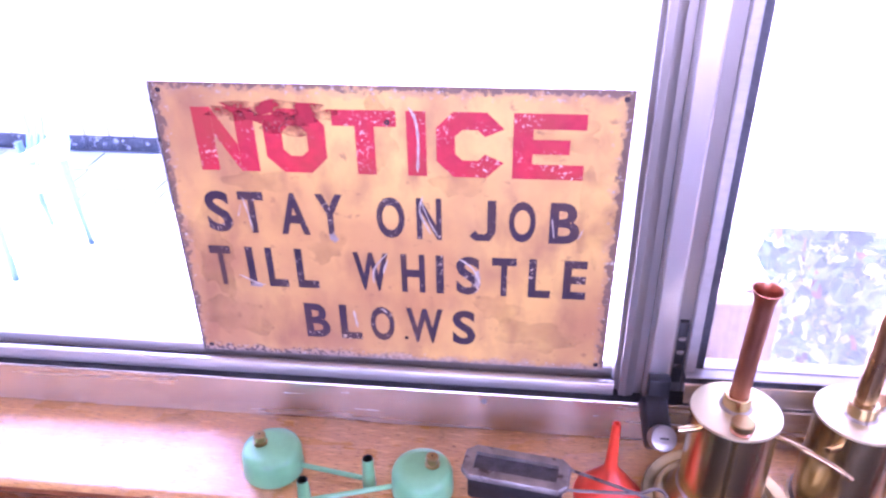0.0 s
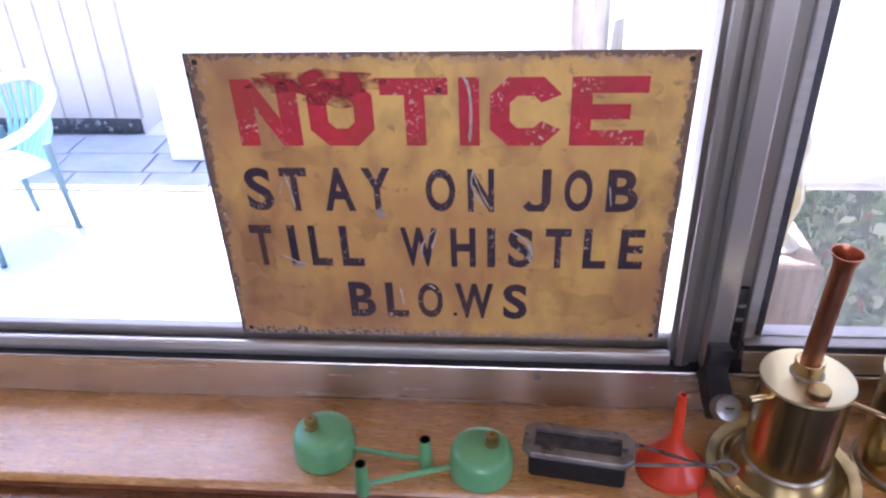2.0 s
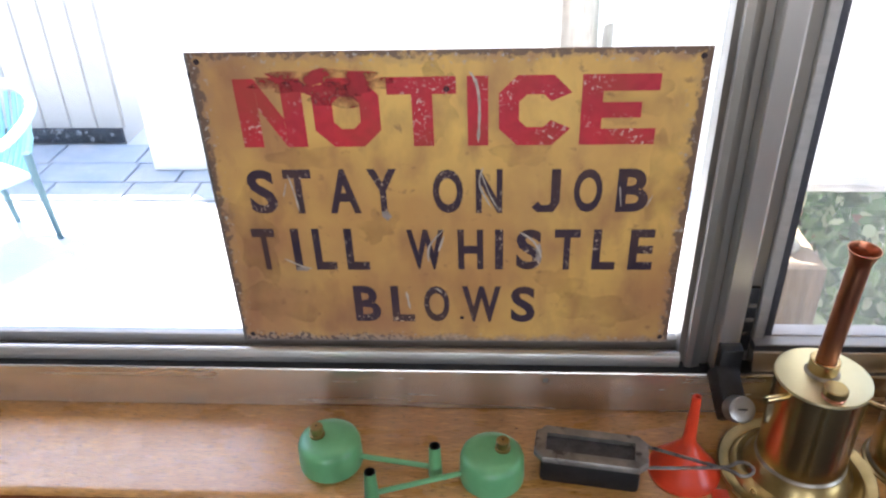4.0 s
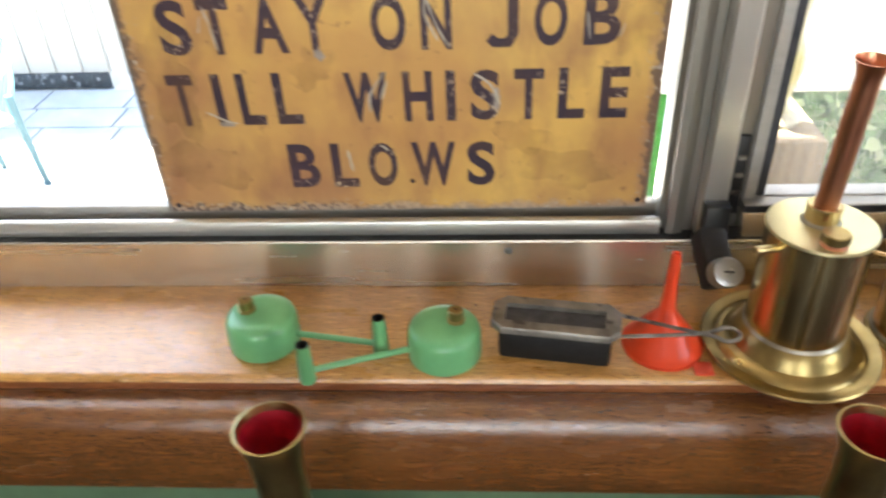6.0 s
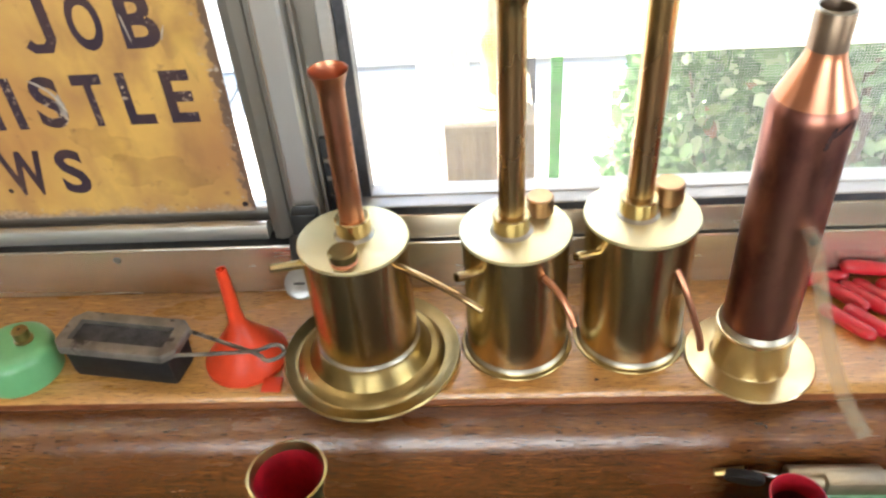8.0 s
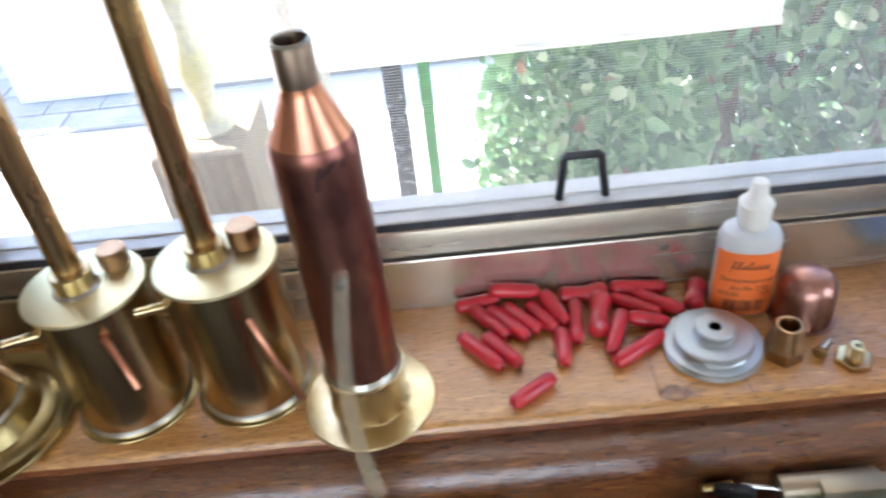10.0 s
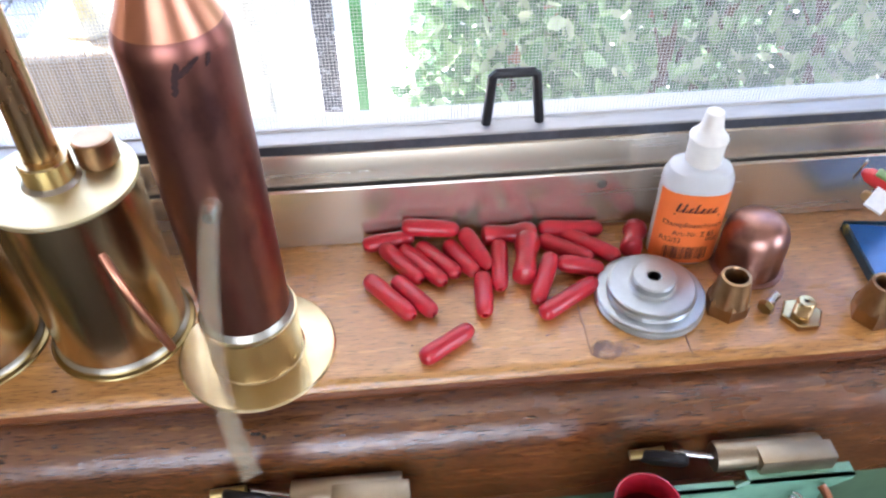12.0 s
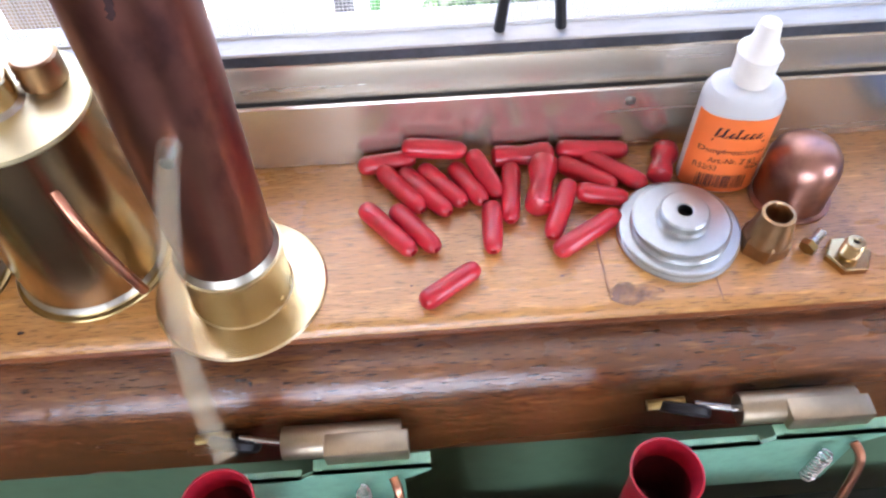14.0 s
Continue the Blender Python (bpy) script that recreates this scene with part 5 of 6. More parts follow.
ferrule((0.7985, -0.0800), 0.3, "hollow tapered brass ferrule with a hexagonal base")
ferrule((0.8620, -0.0905), 0.1, "hollow tapered brass ferrule near the tin toy")
jet = thing("brass_jet", (0.8297, -0.0887, 0.0), "hexagonal brass jet with a short threaded spigot", "fitting", "brass fittings")
jet.scale = (0.88, 0.88, 0.92)
part("hex_flange", lathe([(0.0, 0.0), (0.0098, 0.0), (0.0106, 0.0006), (0.0106, 0.0036), (0.0098, 0.0042), (0.0, 0.0042)], 6), BRASS, jet, sharp=20)
th = [(0.0044, 0.0042)]
for k in range(6):
    th += [(0.0047, 0.0050 + k * 0.0011), (0.0041, 0.0055 + k * 0.0011)]
th += [(0.0043, 0.0118), (0.0038, 0.0124), (0.0015, 0.0125), (0.0012, 0.0120), (0.0012, 0.0080), (0.0, 0.0080)]
part("spigot", lathe(th, 28), BRASS, jet)
part("bore", lathe([(0.0, 0.0100), (0.0012, 0.0100), (0.0012, 0.0119)], 12), BLACK, jet)
bolt = thing("brass_screw", (0.8145, -0.0850, 0.0042), "tiny aged brass screw lying on its side", "screw")
bolt.matrix_world = pose(0.8135, -0.0852, 0.0038, 0, 78, 38) @ Matrix.Scale(0.9, 4)
part("head", lathe([(0.0, 0.0), (0.0040, 0.0), (0.0042, 0.0006), (0.0042, 0.0030), (0.0030, 0.0036)], 6), BRASS_DARK, bolt, sharp=20)
part("shank", lathe([(0.0026, 0.0030), (0.0026, 0.0060), (0.0022, 0.0066), (0.0024, 0.0115), (0.0, 0.0120)], 16), STEEL, bolt)

# ---- tin aeroplane roundabout ----
toy = thing("tin_roundabout", (0.9160, -0.0755, 0.0), "blue tinplate toy roundabout with hanging aeroplanes", "toy")
toy.matrix_world = pose(0.9185, -0.0675, 0.0, 0, 0, -6)
bm = bmesh.new()
lay = [[bm.verts.new((sx * a, sy * b * 0.90, z)) for sx, sy in ((-1, -1), (1, -1), (1, 1), (-1, 1))] for a, b, z in ((0.0460, 0.0320, 0.0), (0.0460, 0.0320, 0.0045), (0.0435, 0.0295, 0.0060), (0.0100, 0.0080, 0.0190))]
for a, b in zip(lay, lay[1:]):
    for i in range(4):
        j = (i + 1) % 4
        bm.faces.new((a[i], a[j], b[j], b[i]))
bm.faces.new(lay[0])
bm.faces.new(lay[-1])
bmesh.ops.recalc_face_normals(bm, faces=bm.faces)
part("tin_base", bm, BLUE_TIN, toy, "glossy blue tin base", 20)
bm = bmesh.new()
for y in (-0.0290, 0.0290):
    box(bm, -0.0470, 0.0470, y - 0.0008, y + 0.0008, 0.0, 0.0058, 0.0004, 1)
for x in (-0.0462, 0.0462):
    box(bm, x - 0.0008, x + 0.0008, -0.0282, 0.0282, 0.0, 0.0058, 0.0004, 1)
part("tin_edge", bm, BLUE_EDGE, toy, "dark printed rim")
part("post", lathe([(0.0040, 0.0185), (0.0032, 0.0240), (0.0024, 0.0300), (0.0024, 0.1020), (0.0050, 0.1040), (0.0, 0.1060)], 16), TOY_RED, toy)
arm = part("arm", boxed(-0.0480, 0.0480, -0.0030, 0.0030, 0.0985, 0.1015, 0.0008), TOY_TAN, toy, "tan wooden arm")


def aeroplane(at, turn):
    ob = bmesh.new()
    nose = [(-0.0200, 0.0012), (-0.0170, 0.0032), (-0.0080, 0.0040), (0.0060, 0.0034), (0.0160, 0.0022), (0.0200, 0.0012)]
    prev = None
    for x, r in nose:
        ring = [ob.verts.new((x, r * math.cos(a), r * math.sin(a) * 1.1)) for a in [2 * math.pi * i / 12 for i in range(12)]]
        if prev:
            for i in range(12):
                j = (i + 1) % 12
                ob.faces.new((prev[i], prev[j], ring[j], ring[i]))
        else:
            ob.faces.new(ring)
        prev = ring
    ob.faces.new(prev)
    bmesh.ops.recalc_face_normals(ob, faces=ob.faces)
    body = part("aeroplane", ob, TOY_RED, toy, "small red tin aeroplane")
    body.matrix_local = pose(*at, 4, 12, turn)
    part("deck", boxed(-0.0150, 0.0150, -0.0024, 0.0024, 0.0030, 0.0046, 0.0006), TOY_GREEN, body, "green deck")
    part("wing", boxed(-0.0110, -0.0030, -0.0180, 0.0180, -0.0008, 0.0004, 0.0003, 1), TOY_WHITE, body, "white wing")
    part("tail", boxed(0.0155, 0.0195, -0.0075, 0.0075, 0.0010, 0.0020, 0.0003, 1), TOY_WHITE, body)
    part("propeller", boxed(-0.0215, -0.0205, -0.0010, 0.0010, -0.0060, 0.0060, 0.0003, 1), STEEL, body)
    part("wheel", lathe([(0.0, -0.0010), (0.0024, -0.0010), (0.0024, 0.0010), (0.0, 0.0010)], 14, (-0.0120, -0.0050, -0.0062), axis=(0, 1, 0)), TOY_TAN, body)
    part("wheel", lathe([(0.0, -0.0010), (0.0024, -0.0010), (0.0024, 0.0010), (0.0, 0.0010)], 14, (-0.0120, 0.0050, -0.0062), axis=(0, 1, 0)), TOY_TAN, body)
    part("undercarriage", sweep([(-0.0120, -0.0050, -0.0062), (-0.0110, 0.0, -0.0030), (-0.0120, 0.0050, -0.0062)], 0.0005, 6), STEEL, body)


aeroplane((-0.0470, -0.0030, 0.0480), -42)
aeroplane((-0.0250, 0.0110, 0.0680), -24)
for a, b in (((-0.0460, 0.0, 0.0985), (-0.0470, -0.0030, 0.0525)), ((-0.0440, 0.0, 0.0985), (-0.0250, 0.0110, 0.0725))):
    part("wire", sweep(smooth_path([a, ((a[0] + b[0]) / 2 - 0.004, (a[1] + b[1]) / 2, (a[2] + b[2]) / 2 + 0.004), b], 6), 0.0004, 6), STEEL, toy)

# ---- bench with steam engines below the sill ----
bench = thing("workbench", (0.35, -0.42, -0.95), "dark timber bench standing under the window", "bench")
part("bench_top", boxed(-1.35, 1.35, -0.28, 0.2935, 0.745, 0.785, 0.004), BENCH, bench, "dark bench top")
for x in (-1.28, 1.28):
    for y in (-0.22, 0.24):
        part("leg", boxed(x - 0.035, x + 0.035, y - 0.035, y + 0.035, 0.0, 0.745, 0.003), BENCH, bench)
BZ = -0.165


def tall_engine(at, rim, label):
    ob = thing("steam_engine", (*at, BZ), label, "steam engine", "model steam engines")
    part("base_plate", boxed(-0.055, 0.055, -0.040, 0.040, 0.0, 0.006, 0.0015), RED_INSIDE, ob, "red pressed steel base")
    part("firebox", boxed(-0.040, 0.040, -0.022, 0.022, 0.006, 0.050, 0.003), GREEN_FRAME, ob)
    part("boiler_drum", lathe([(0.0, -0.048), (0.014, -0.047), (0.021, -0.044), (0.021, 0.044), (0.014, 0.047), (0.0, 0.048)], 40, (0, 0, 0.066), axis=(1, 0, 0)), BRASS_DARK, ob, "brass boiler drum")
    h = rim - BZ
    ch = part("chimney", lathe([(0.0118, 0.060), (0.0112, h - 0.030), (0.0120, h - 0.014), (0.0146, h - 0.004), (0.0160, h), (0.0150, h + 0.0003), (0.0138, h - 0.004), (0.0112, h - 0.015), (0.0106, h - 0.05)], 48), BRASS_DARK, ob, "brass chimney with a flared mouth")
    part("chimney_lining", lathe([(0.0151, h - 0.0002), (0.0136, h - 0.0045), (0.0110, h - 0.0155), (0.0104, h - 0.050), (0.0, h - 0.055)], 48), RED_INSIDE, ch, "red painted inside")
    part("wheel", lathe([(0.0, -0.003), (0.020, -0.003), (0.022, -0.001), (0.022, 0.001), (0.020, 0.003), (0.0, 0.003)], 36, (-0.048, 0.032, 0.034), axis=(0, 1, 0)), IRON_BLACK, ob)
    part("cylinder", lathe([(0.0, 0.0), (0.006, 0.0), (0.0062, 0.022), (0.0, 0.0225)], 20, (0.030, 0.026, 0.052), axis=(1, 0, 0)), BRASS, ob)
    return ob


tall_engine((0.1125, -0.1990), 0.0600, "model steam engine with a flared chimney painted red inside")
tall_engine((0.3685, -0.1985), 0.0600, "model steam engine with a flared chimney painted red inside")


def low_engine(at, label, dx=0.0, dy=0.0, dz=0.0):
    """dx, dy, dz shift the side frame and cylinder work against the chimney."""
    ob = thing("steam_engine", (*at, BZ), label, "steam engine", "model steam engines")
    h = -BZ
    part("base_plate", boxed(-0.030, 0.105, -0.060, 0.030, 0.0, 0.006, 0.0015), RED_INSIDE, ob, "red pressed steel base")
    part("boiler_drum", lathe([(0.0, -0.050), (0.012, -0.049), (0.020, -0.045), (0.020, 0.045), (0.012, 0.049), (0.0, 0.050)], 40, (0.045, -0.018, 0.085), axis=(1, 0, 0)), ZINC, ob, "nickel plated boiler drum")
    part("firebox", boxed(-0.005, 0.095, -0.036, 0.000, 0.006, 0.070, 0.003), GREEN_FRAME, ob)
    ch = part("chimney", lathe([(0.0105, 0.006), (0.0105, h - 0.018), (0.0108, h - 0.008), (0.0120, h - 0.001), (0.0125, h), (0.0117, h + 0.0002), (0.0102, h - 0.010), (0.0098, h - 0.04)], 48), RED_INSIDE, ob, "red enamelled chimney")
    part("chimney_lining", lathe([(0.0118, h - 0.0002), (0.0101, h - 0.011), (0.0096, h - 0.040), (0.0, h - 0.042)], 48), mat("dark_red_lining", (0.14, 0.01, 0.015), 0.6, 0.0, 0.5, 60), ch, "darker red inside")
    works = []
    g = h
    shift = Matrix.Translation((dx, dy, dz))
    side = [(0.0105, g - 0.070), (0.0105, g - 0.0290), (0.0140, g - 0.0265), (0.0500, g - 0.0265), (0.0550, g - 0.0225), (0.1010, g - 0.0225), (0.1010, g - 0.0260), (0.0900, g - 0.034), (0.0900, g - 0.070)]
    pl = part("side_frame", prism(side, 0.0140, 0.0155), GREEN_FRAME, ob, "pale green enamelled side frame", 20)
    works.append(pl)
    part("frame_lip", extrude_x([(0.0140, g - 0.0225), (0.0140, g - 0.0240), (0.0200, g - 0.0240), (0.0200, g - 0.0225)], 0.0550, 0.1010), GREEN_FRAME, pl)
    part("frame_lip", extrude_x([(0.0140, g - 0.0265), (0.0140, g - 0.0280), (0.0180, g - 0.0280), (0.0180, g - 0.0265)], 0.0120, 0.0500), GREEN_FRAME, pl)
    works.append(part("cylinder", lathe([(0.0, 0.0), (0.0062, 0.0), (0.0066, 0.0010), (0.0066, 0.0460), (0.0060, 0.0470), (0.0, 0.0470)], 24, (0.0430, 0.0270, g - 0.0210), axis=(1, 0, 0)), DULL_BRASS, ob, "dull brass cylinder"))
    works.append(part("port_block", boxed(0.0600, 0.0930, 0.0175, 0.0270, g - 0.0235, g - 0.0140, 0.0010), DULL_BRASS, ob, "dull brass port block"))
    works.append(part("piston_rod", sweep([(0.0430, 0.0270, g - 0.0210), (0.0260, 0.0300, g - 0.0195)], 0.0013, 10), STEEL, ob))
    works.append(part("crank_disc", lathe([(0.0, -0.0022), (0.0095, -0.0022), (0.0105, -0.0012), (0.0105, 0.0012), (0.0095, 0.0022), (0.0, 0.0022)], 32, (0.0230, 0.0300, g - 0.0245), axis=(0.25, 1, 0.5)), IRON_BLACK, ob, "dark crank disc"))
    works.append(part("crank_pin", sweep([(0.0080, 0.0320, g - 0.0230), (0.0230, 0.0320, g - 0.0215)], 0.0022, 10), BRASS_DARK, ob))
    hel = [(0.0740 + 0.0026 * math.cos(k * 0.9), 0.0080 + 0.0026 * math.sin(k * 0.9), g - 0.050 + k * 0.00045) for k in range(52)]
    works.append(part("spring", sweep(hel, 0.0006, 6), STEEL, ob, "coiled steel spring"))
    works.append(part("steam_pipe", sweep(smooth_path([(0.0860, 0.0120, g - 0.0260), (0.0880, 0.0060, g - 0.030), (0.0870, 0.0, g - 0.050), (0.0860, -0.004, g - 0.070)], 6), 0.0019, 10), COPPER, ob))
    works.append(part("tie_rod", sweep([(0.0135, 0.0110, g - 0.0260), (0.0160, 0.0080, g - 0.085)], 0.0016, 10), STEEL, ob))
    for o in works:
        o.matrix_local = shift
    part("safety_valve", lathe([(0.0, 0.0), (0.0050, 0.0), (0.0050, 0.008), (0.0035, 0.012), (0.0, 0.013)], 18, (0.0440, -0.0180, 0.104)), STEEL, ob)
    return ob


low_engine((0.5870, -0.1700), "model steam engine with a red chimney and green side frame", -0.030, 0.009, -0.016)
low_engine((0.7370, -0.1703), "model steam engine with a red chimney and green side frame", 0.001, 0.008, -0.011)

# ---- outside: ground, shed, wall ----
GZ = -1.75
tagged(part("ground", boxed(-60, 60, -60, 120, GZ - 0.3, GZ), CONCRETE), "pale sunlit concrete yard", "ground", "", "structure")
tagged(part("outer_foundation", boxed(-2.4, 2.95, -3.6, 0.10, GZ, -1.0), RENDERED), "plain house wall below the window", "wall", "", "structure")
pave = tagged(part("paving_bed", boxed(-5.0, -1.1, 3.68, 4.53, GZ, GZ + 0.010), MORTAR), "slate paving strip along the shed", "pavement", "", "structure")
rp = random.Random(12)
y = 3.685
for row, dep in enumerate((0.24, 0.29, 0.32)):
    x = -5.0 + rp.uniform(0, 0.2)
    while x < -1.12:
        wd = min(rp.uniform(0.30, 0.62), -1.09 - x)
        if wd < 0.06:
            break
        part("paver", boxed(x, x + wd - 0.014, y, y + dep - 0.014, GZ + 0.010, GZ + 0.022 + rp.uniform(0, 0.004), 0.004, 1), SLATE, pave)
        x += wd
    y += dep
shed = thing("garden_shed", (-3.59, 4.57, GZ), "cream steel clad shed with a dark plinth", "shed")
sec = []
x = -2.0
while x < 1.19:
    sec += [(x, 0.0), (x + 0.155, 0.0), (x + 0.163, 0.012), (x + 0.175, 0.012), (x + 0.183, 0.0)]
    x += 0.19
bm = bmesh.new()
a = [bm.verts.new((px, py, 0.13)) for px, py in sec]
b = [bm.verts.new((px, py, 2.3)) for px, py in sec]
for i in range(len(a) - 1):
    bm.faces.new((a[i], a[i + 1], b[i + 1], b[i]))
part("cladding", bm, CLADDING, shed, "ribbed cream wall sheet", 20)
part("shed_body", boxed(-2.0, 1.19, 0.02, 2.0, 0.0, 2.3), CLADDING, shed)
part("plinth", boxed(-2.0, 1.19, -0.02, 0.015, 0.024, 0.128, 0.004), PLINTH, shed, "dark stained plinth board")
part("roof", boxed(-2.1, 1.25, -0.15, 2.1, 2.3, 2.36), CLADDING, shed)
tagged(part("garden_wall", boxed(-2.00, 6.0, 4.08, 4.28, GZ + 0.03, 0.0, 0.01), RENDERED), "white rendered garden wall in full sun", "wall", "", "structure")
tagged(part("far_wall", boxed(-40, 40, 30, 30.4, GZ, 1.5), RENDERED), "distant pale boundary wall", "wall", "", "structure")

# ---- resin garden chair ----
chair = thing("garden_chair", (-2.45, 2.95, GZ), "white resin garden armchair standing on the concrete", "chair")
chair.matrix_world = pose(-2.53, 3.115, GZ, 0, 0, -29)
# back slats: the same white resin with blue shade in its colour
CHAIR_BACK_SHADED = mat("shaded_back_resin", (0.17, 0.38, 0.43), 0.4, 0.0, 0.06, 10)
bm = boxed(-0.22, 0.22, -0.23, 0.21, 0.405, 0.43, 0.012)
part("seat", bm, CHAIR, chair)
rim = smooth_path([(-0.27, -0.24, 0.62), (-0.315, -0.10, 0.65), (-0.320, 0.10, 0.69), (-0.25, 0.29, 0.79), (0.0, 0.36, 0.84), (0.25, 0.29, 0.79), (0.320, 0.10, 0.69), (0.315, -0.10, 0.65), (0.27, -0.24, 0.62)], 6)
part("arm_rail", sweep(rim, 0.026, 10), CHAIR, chair, "curved arm and back rail")
for i in range(9):
    a = -0.9 + i * 0.225
    xb, yb = 0.21 * math.sin(a * 1.05), 0.20 + 0.02 * math.cos(a)
    xt, yt = 0.28 * math.sin(a), 0.22 + 0.13 * math.cos(a * 1.3)
    part("back_slat", sweep([(xb, yb - 0.01, 0.42), ((xb + xt) / 2, (yb + yt) / 2 + 0.02, 0.60), (xt, yt, 0.74 + 0.06 * math.cos(a * 1.2))], 0.013, 6), CHAIR_BACK_SHADED, chair)
for sx in (-1, 1):
    part("leg", sweep([(sx * 0.27, -0.24, 0.62), (sx * 0.23, -0.225, 0.40), (sx * 0.235, -0.225, 0.0)], 0.024, 8, taper=0.7), CHAIR_LEG_SHADED, chair)
    part("leg", sweep([(sx * 0.225, 0.20, 0.55), (sx * 0.215, 0.21, 0.40), (sx * 0.205, 0.25, 0.0)], 0.024, 8, taper=0.7), CHAIR_LEG_SHADED, chair)

# ---- post with a yellow vase just outside the screen ----
post = thing("timber_post", (0.4510, 0.1950, GZ), "weathered square timber post outside the window", "post")
part("post_shaft", boxed(-0.0360, 0.0360, -0.0430, 0.0520, 0.0, 1.766, 0.003), POST_WOOD, post)
vase = thing("vase", (0.4560, 0.1950, GZ + 1.766), "slender pale yellow glazed vase on the timber post", "vase")
part("vase_body", lathe([(0.0, 0.0), (0.0180, 0.0), (0.0190, 0.0030), (0.0165, 0.0065), (0.0095, 0.0100), (0.0070, 0.0180), (0.0090, 0.0300), (0.0130, 0.0420), (0.0145, 0.0520), (0.0120, 0.0640), (0.0080, 0.0740), (0.0072, 0.0850), (0.0095, 0.0950), (0.0100, 0.1050), (0.0070, 0.1130), (0.0050, 0.1220), (0.0075, 0.1280), (0.0, 0.1280)], 32), VASE, vase)

# ---- pale trunk, dark and green stakes ----
trunk = thing("paperbark_tree", (0.36, 1.10, GZ), "pale flaking paperbark trunk beside the hedge", "tree")
part("trunk", sweep(smooth_path([(0, 0, 0), (0.015, 0.0, 0.6), (-0.005, 0.01, 1.3), (-0.02, 0.0, 2.0), (-0.05, 0.0, 3.0)], 8), 0.062, 18, taper=0.8), BARK, trunk, "pale bark trunk")
rk = random.Random(6)


def bark_strip(z, turn, hgt, arc):
    """A lifted flake of bark, curled off one long side."""
    bm = bmesh.new()
    rows = []
    for k in range(7):
        w0 = arc * (0.55 + 0.45 * math.sin(math.pi * (k + 0.5) / 7)) * rk.uniform(0.85, 1.1)
        row = []
        for i in range(5):
            a = turn + w0 * (i / 4 - 0.5)
            r = 0.0605 + 0.002 + 0.007 * (i / 4) ** 2
            row.append(bm.verts.new((r * math.cos(a), r * math.sin(a), z + hgt * (k / 6 - 0.5))))
        rows.append(row)
    for p, q in zip(rows, rows[1:]):
        for i in range(4):
            bm.faces.new((p[i], p[i + 1], q[i + 1], q[i]))
    bmesh.ops.solidify(bm, geom=bm.faces, thickness=0.0015)
    return bm


for k in range(9):
    part("bark_strip", bark_strip(0.75 + k * 0.13 + rk.uniform(-0.03, 0.03), rk.uniform(-2.6, -0.5), rk.uniform(0.10, 0.22), rk.uniform(0.5, 0.9)), BARK, trunk)
tagged(part("stake", boxed(0.507, 0.550, 1.18, 1.22, GZ, -0.38, 0.003), DARK_POST), "charcoal grey garden stake", "stake", "garden stakes")
tagged(part("stake", boxed(0.584, 0.610, 1.19, 1.21, GZ, -0.36, 0.002), GREEN_POST), "thin green garden stake", "stake", "garden stakes")

# ---- white canvas drop awning ----
aw = thing("drop_awning", (0.76, 0.65, -0.152), "white canvas drop awning hanging outside the window", "awning")
cv = bmesh.new()
ca = [[cv.verts.new((-0.30 + 0.645 * i / 24, 0.006 * math.sin(i * 0.9), 1.62 * k / 6)) for k in range(7)] for i in range(25)]
for i in range(24):
    for k in range(6):
        cv.faces.new((ca[i][k], ca[i + 1][k], ca[i + 1][k + 1], ca[i][k + 1]))
part("canvas", cv, CANVAS, aw, "thin white canvas")
part("hem_bar", sweep([(-0.30, 0.0, 0.004), (0.345, 0.0, 0.004)], 0.006, 10), CANVAS, aw)
part("bracket", boxed(-0.31, 0.355, -0.55, 0.02, 1.62, 1.66), ALU, aw)

# ---- hedge ----
rl = random.Random(21)
lv, lf = [], []


def leaf(c, size):
    n = Vector((rl.gauss(0, 0.6), rl.gauss(-0.75, 0.5), rl.gauss(0.55, 0.5))).normalized()
    u = n.orthogonal().normalized()
    u = Matrix.Rotation(rl.uniform(0, 6.28), 3, n) @ u
    w = n.cross(u)
    k = len(lv)
    bend = rl.uniform(0.05, 0.22) * size
    pts = [(-0.5, 0, 0), (-0.2, 0.27, 0.5), (0.18, 0.25, 0.4), (0.55, 0, -0.5), (0.18, -0.25, 0.4), (-0.2, -0.27, 0.5), (-0.2, 0, -0.2), (0.18, 0, -0.2)]
    for a, b, d in pts:
        lv.append(tuple(c + u * (a * size) + w * (b * size) + n * (d * bend)))
    lf.extend([(k, k + 6, k + 1), (k + 1, k + 6, k + 7, k + 2), (k + 2, k + 7, k + 3), (k, k + 5, k + 6), (k + 5, k + 4, k + 7, k + 6), (k + 4, k + 3, k + 7)])


for i in range(34000):
    x = rl.uniform(0.60, 2.9)
    if x < 0.66 and rl.random() < 0.5:
        continue
    z = rl.uniform(-1.6, 0.55)
    depth = rl.random() ** 1.2
    y = 0.98 + 0.10 * noise.noise(Vector((x * 3.1, 0, z * 3.1))) + 0.75 * depth
    if noise.noise(Vector((x * 5.0, y * 5, z * 5.0))) < -0.40:
        continue
    if x < 0.675 + 0.36 * (y - 1.0) + 0.05 * noise.noise(Vector((0, y * 4, z * 6))):
        continue
    leaf(Vector((x, y, z)), rl.uniform(0.026, 0.056))
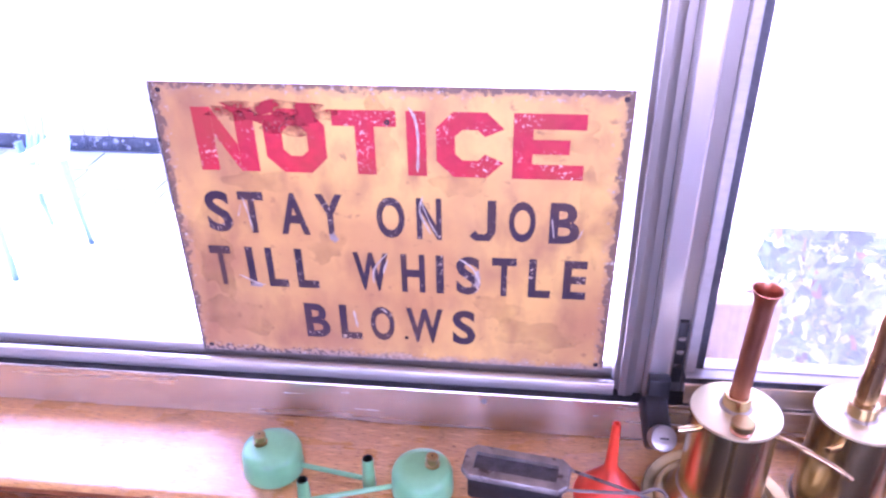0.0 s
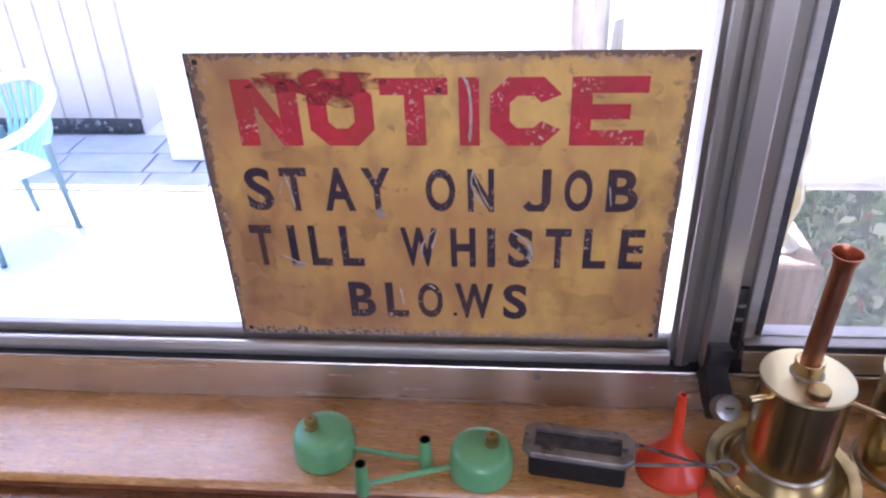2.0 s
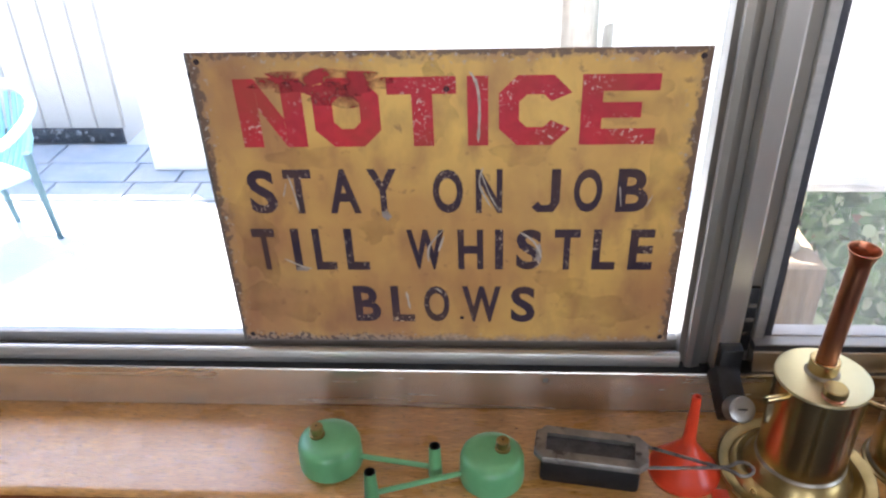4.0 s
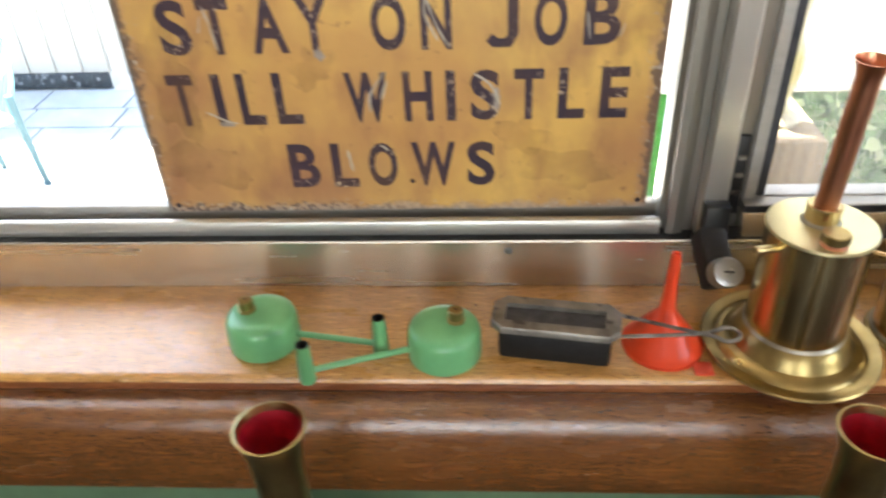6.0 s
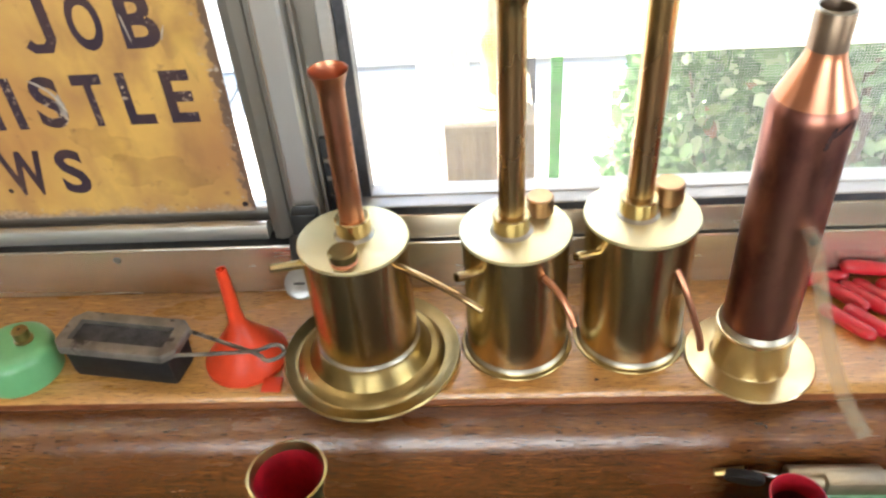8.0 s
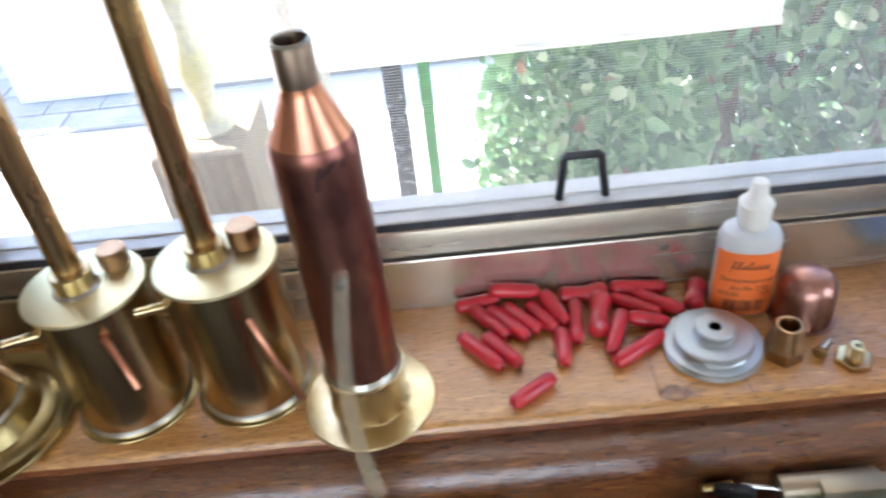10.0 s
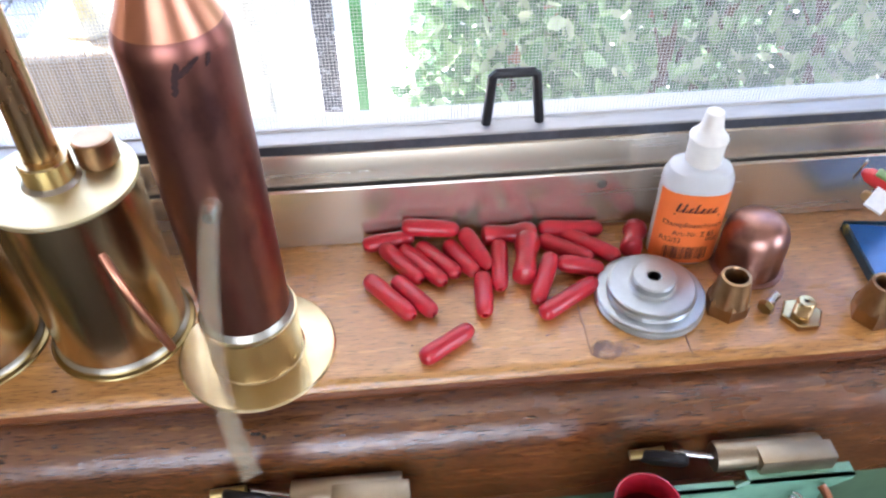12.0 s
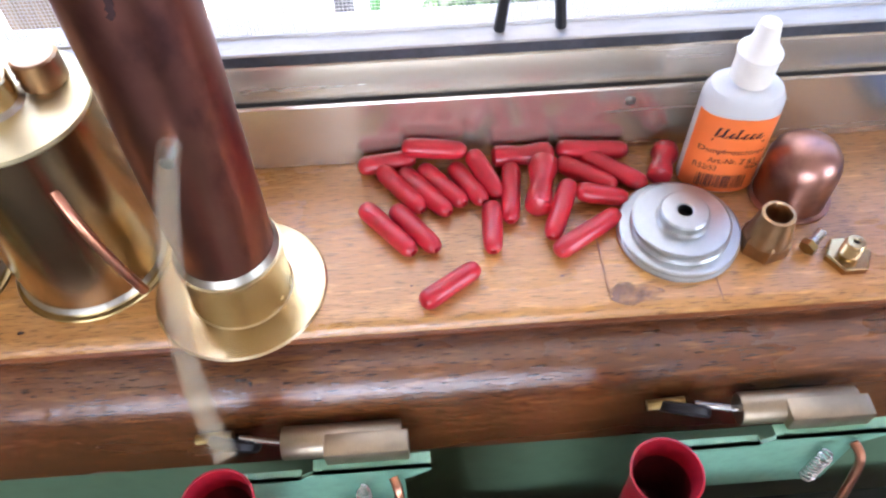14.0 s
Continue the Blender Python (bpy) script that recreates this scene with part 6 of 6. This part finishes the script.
# its free end, thick with young leaves
for i in range(5000):
    x, z = rl.uniform(0.66, 1.05), rl.uniform(-1.5, 0.4)
    y = 1.0 + rl.uniform(0.0, 0.22) + 0.05 * noise.noise(Vector((x * 4, 2.0, z * 4)))
    if x > 0.675 + 0.36 * (y - 1.0) + 0.05 * noise.noise(Vector((1, y * 4, z * 6))) and noise.noise(Vector((x * 7, y * 7, z * 7))) > -0.3:
        leaf(Vector((x, y, z)), rl.uniform(0.024, 0.048))
# the thicker inner mass of the hedge
for i in range(9000):
    x, z, y = rl.uniform(0.75, 2.9), rl.uniform(-1.6, 0.5), rl.uniform(1.55, 1.72)
    if x > 0.70 + 0.40 * (y - 1.0) + 0.06 * noise.noise(Vector((3, y * 4, z * 6))):
        leaf(Vector((x, y, z)), rl.uniform(0.05, 0.08))
hm = bpy.data.meshes.new("hedge_leaves")
hm.from_pydata(lv, [], lf)
hm.materials.append(LEAF)
hm.shade_smooth()
hedge = tagged(new("hedge_leaves", hm), "dense broad-leaved green hedge outside the screen", "hedge", "", "stuff")
for i in range(15):
    x = 1.02 + i * 0.13 + rl.uniform(-0.05, 0.05)
    y = rl.uniform(1.10, 1.35)
    pts = [Vector((x, y, GZ))]
    for k in range(6):
        pts.append(pts[-1] + Vector((rl.uniform(-0.09, 0.09), rl.uniform(-0.05, 0.05), 0.38)))
    s = thing("hedge_shrub", (x, y, GZ), "brown twiggy shrub stem inside the hedge", "shrub", "hedge shrubs")
    rel = [p - Vector((x, y, GZ)) for p in pts]
    part("stem", sweep(smooth_path(rel, 4), rl.uniform(0.012, 0.024), 8, taper=0.4), STEM, s)
    for k in range(2, 6):
        q = rel[k]
        part("twig", sweep([q, q + Vector((rl.uniform(-0.2, 0.2), rl.uniform(-0.22, 0.0), rl.uniform(0.05, 0.3)))], 0.005, 6, taper=0.4), STEM, s)
tagged(part("hedge_bed", boxed(0.58, 3.5, 0.90, 1.75, GZ, GZ + 0.05, 0.02), SOIL), "dark soil bed under the hedge", "ground", "", "structure")
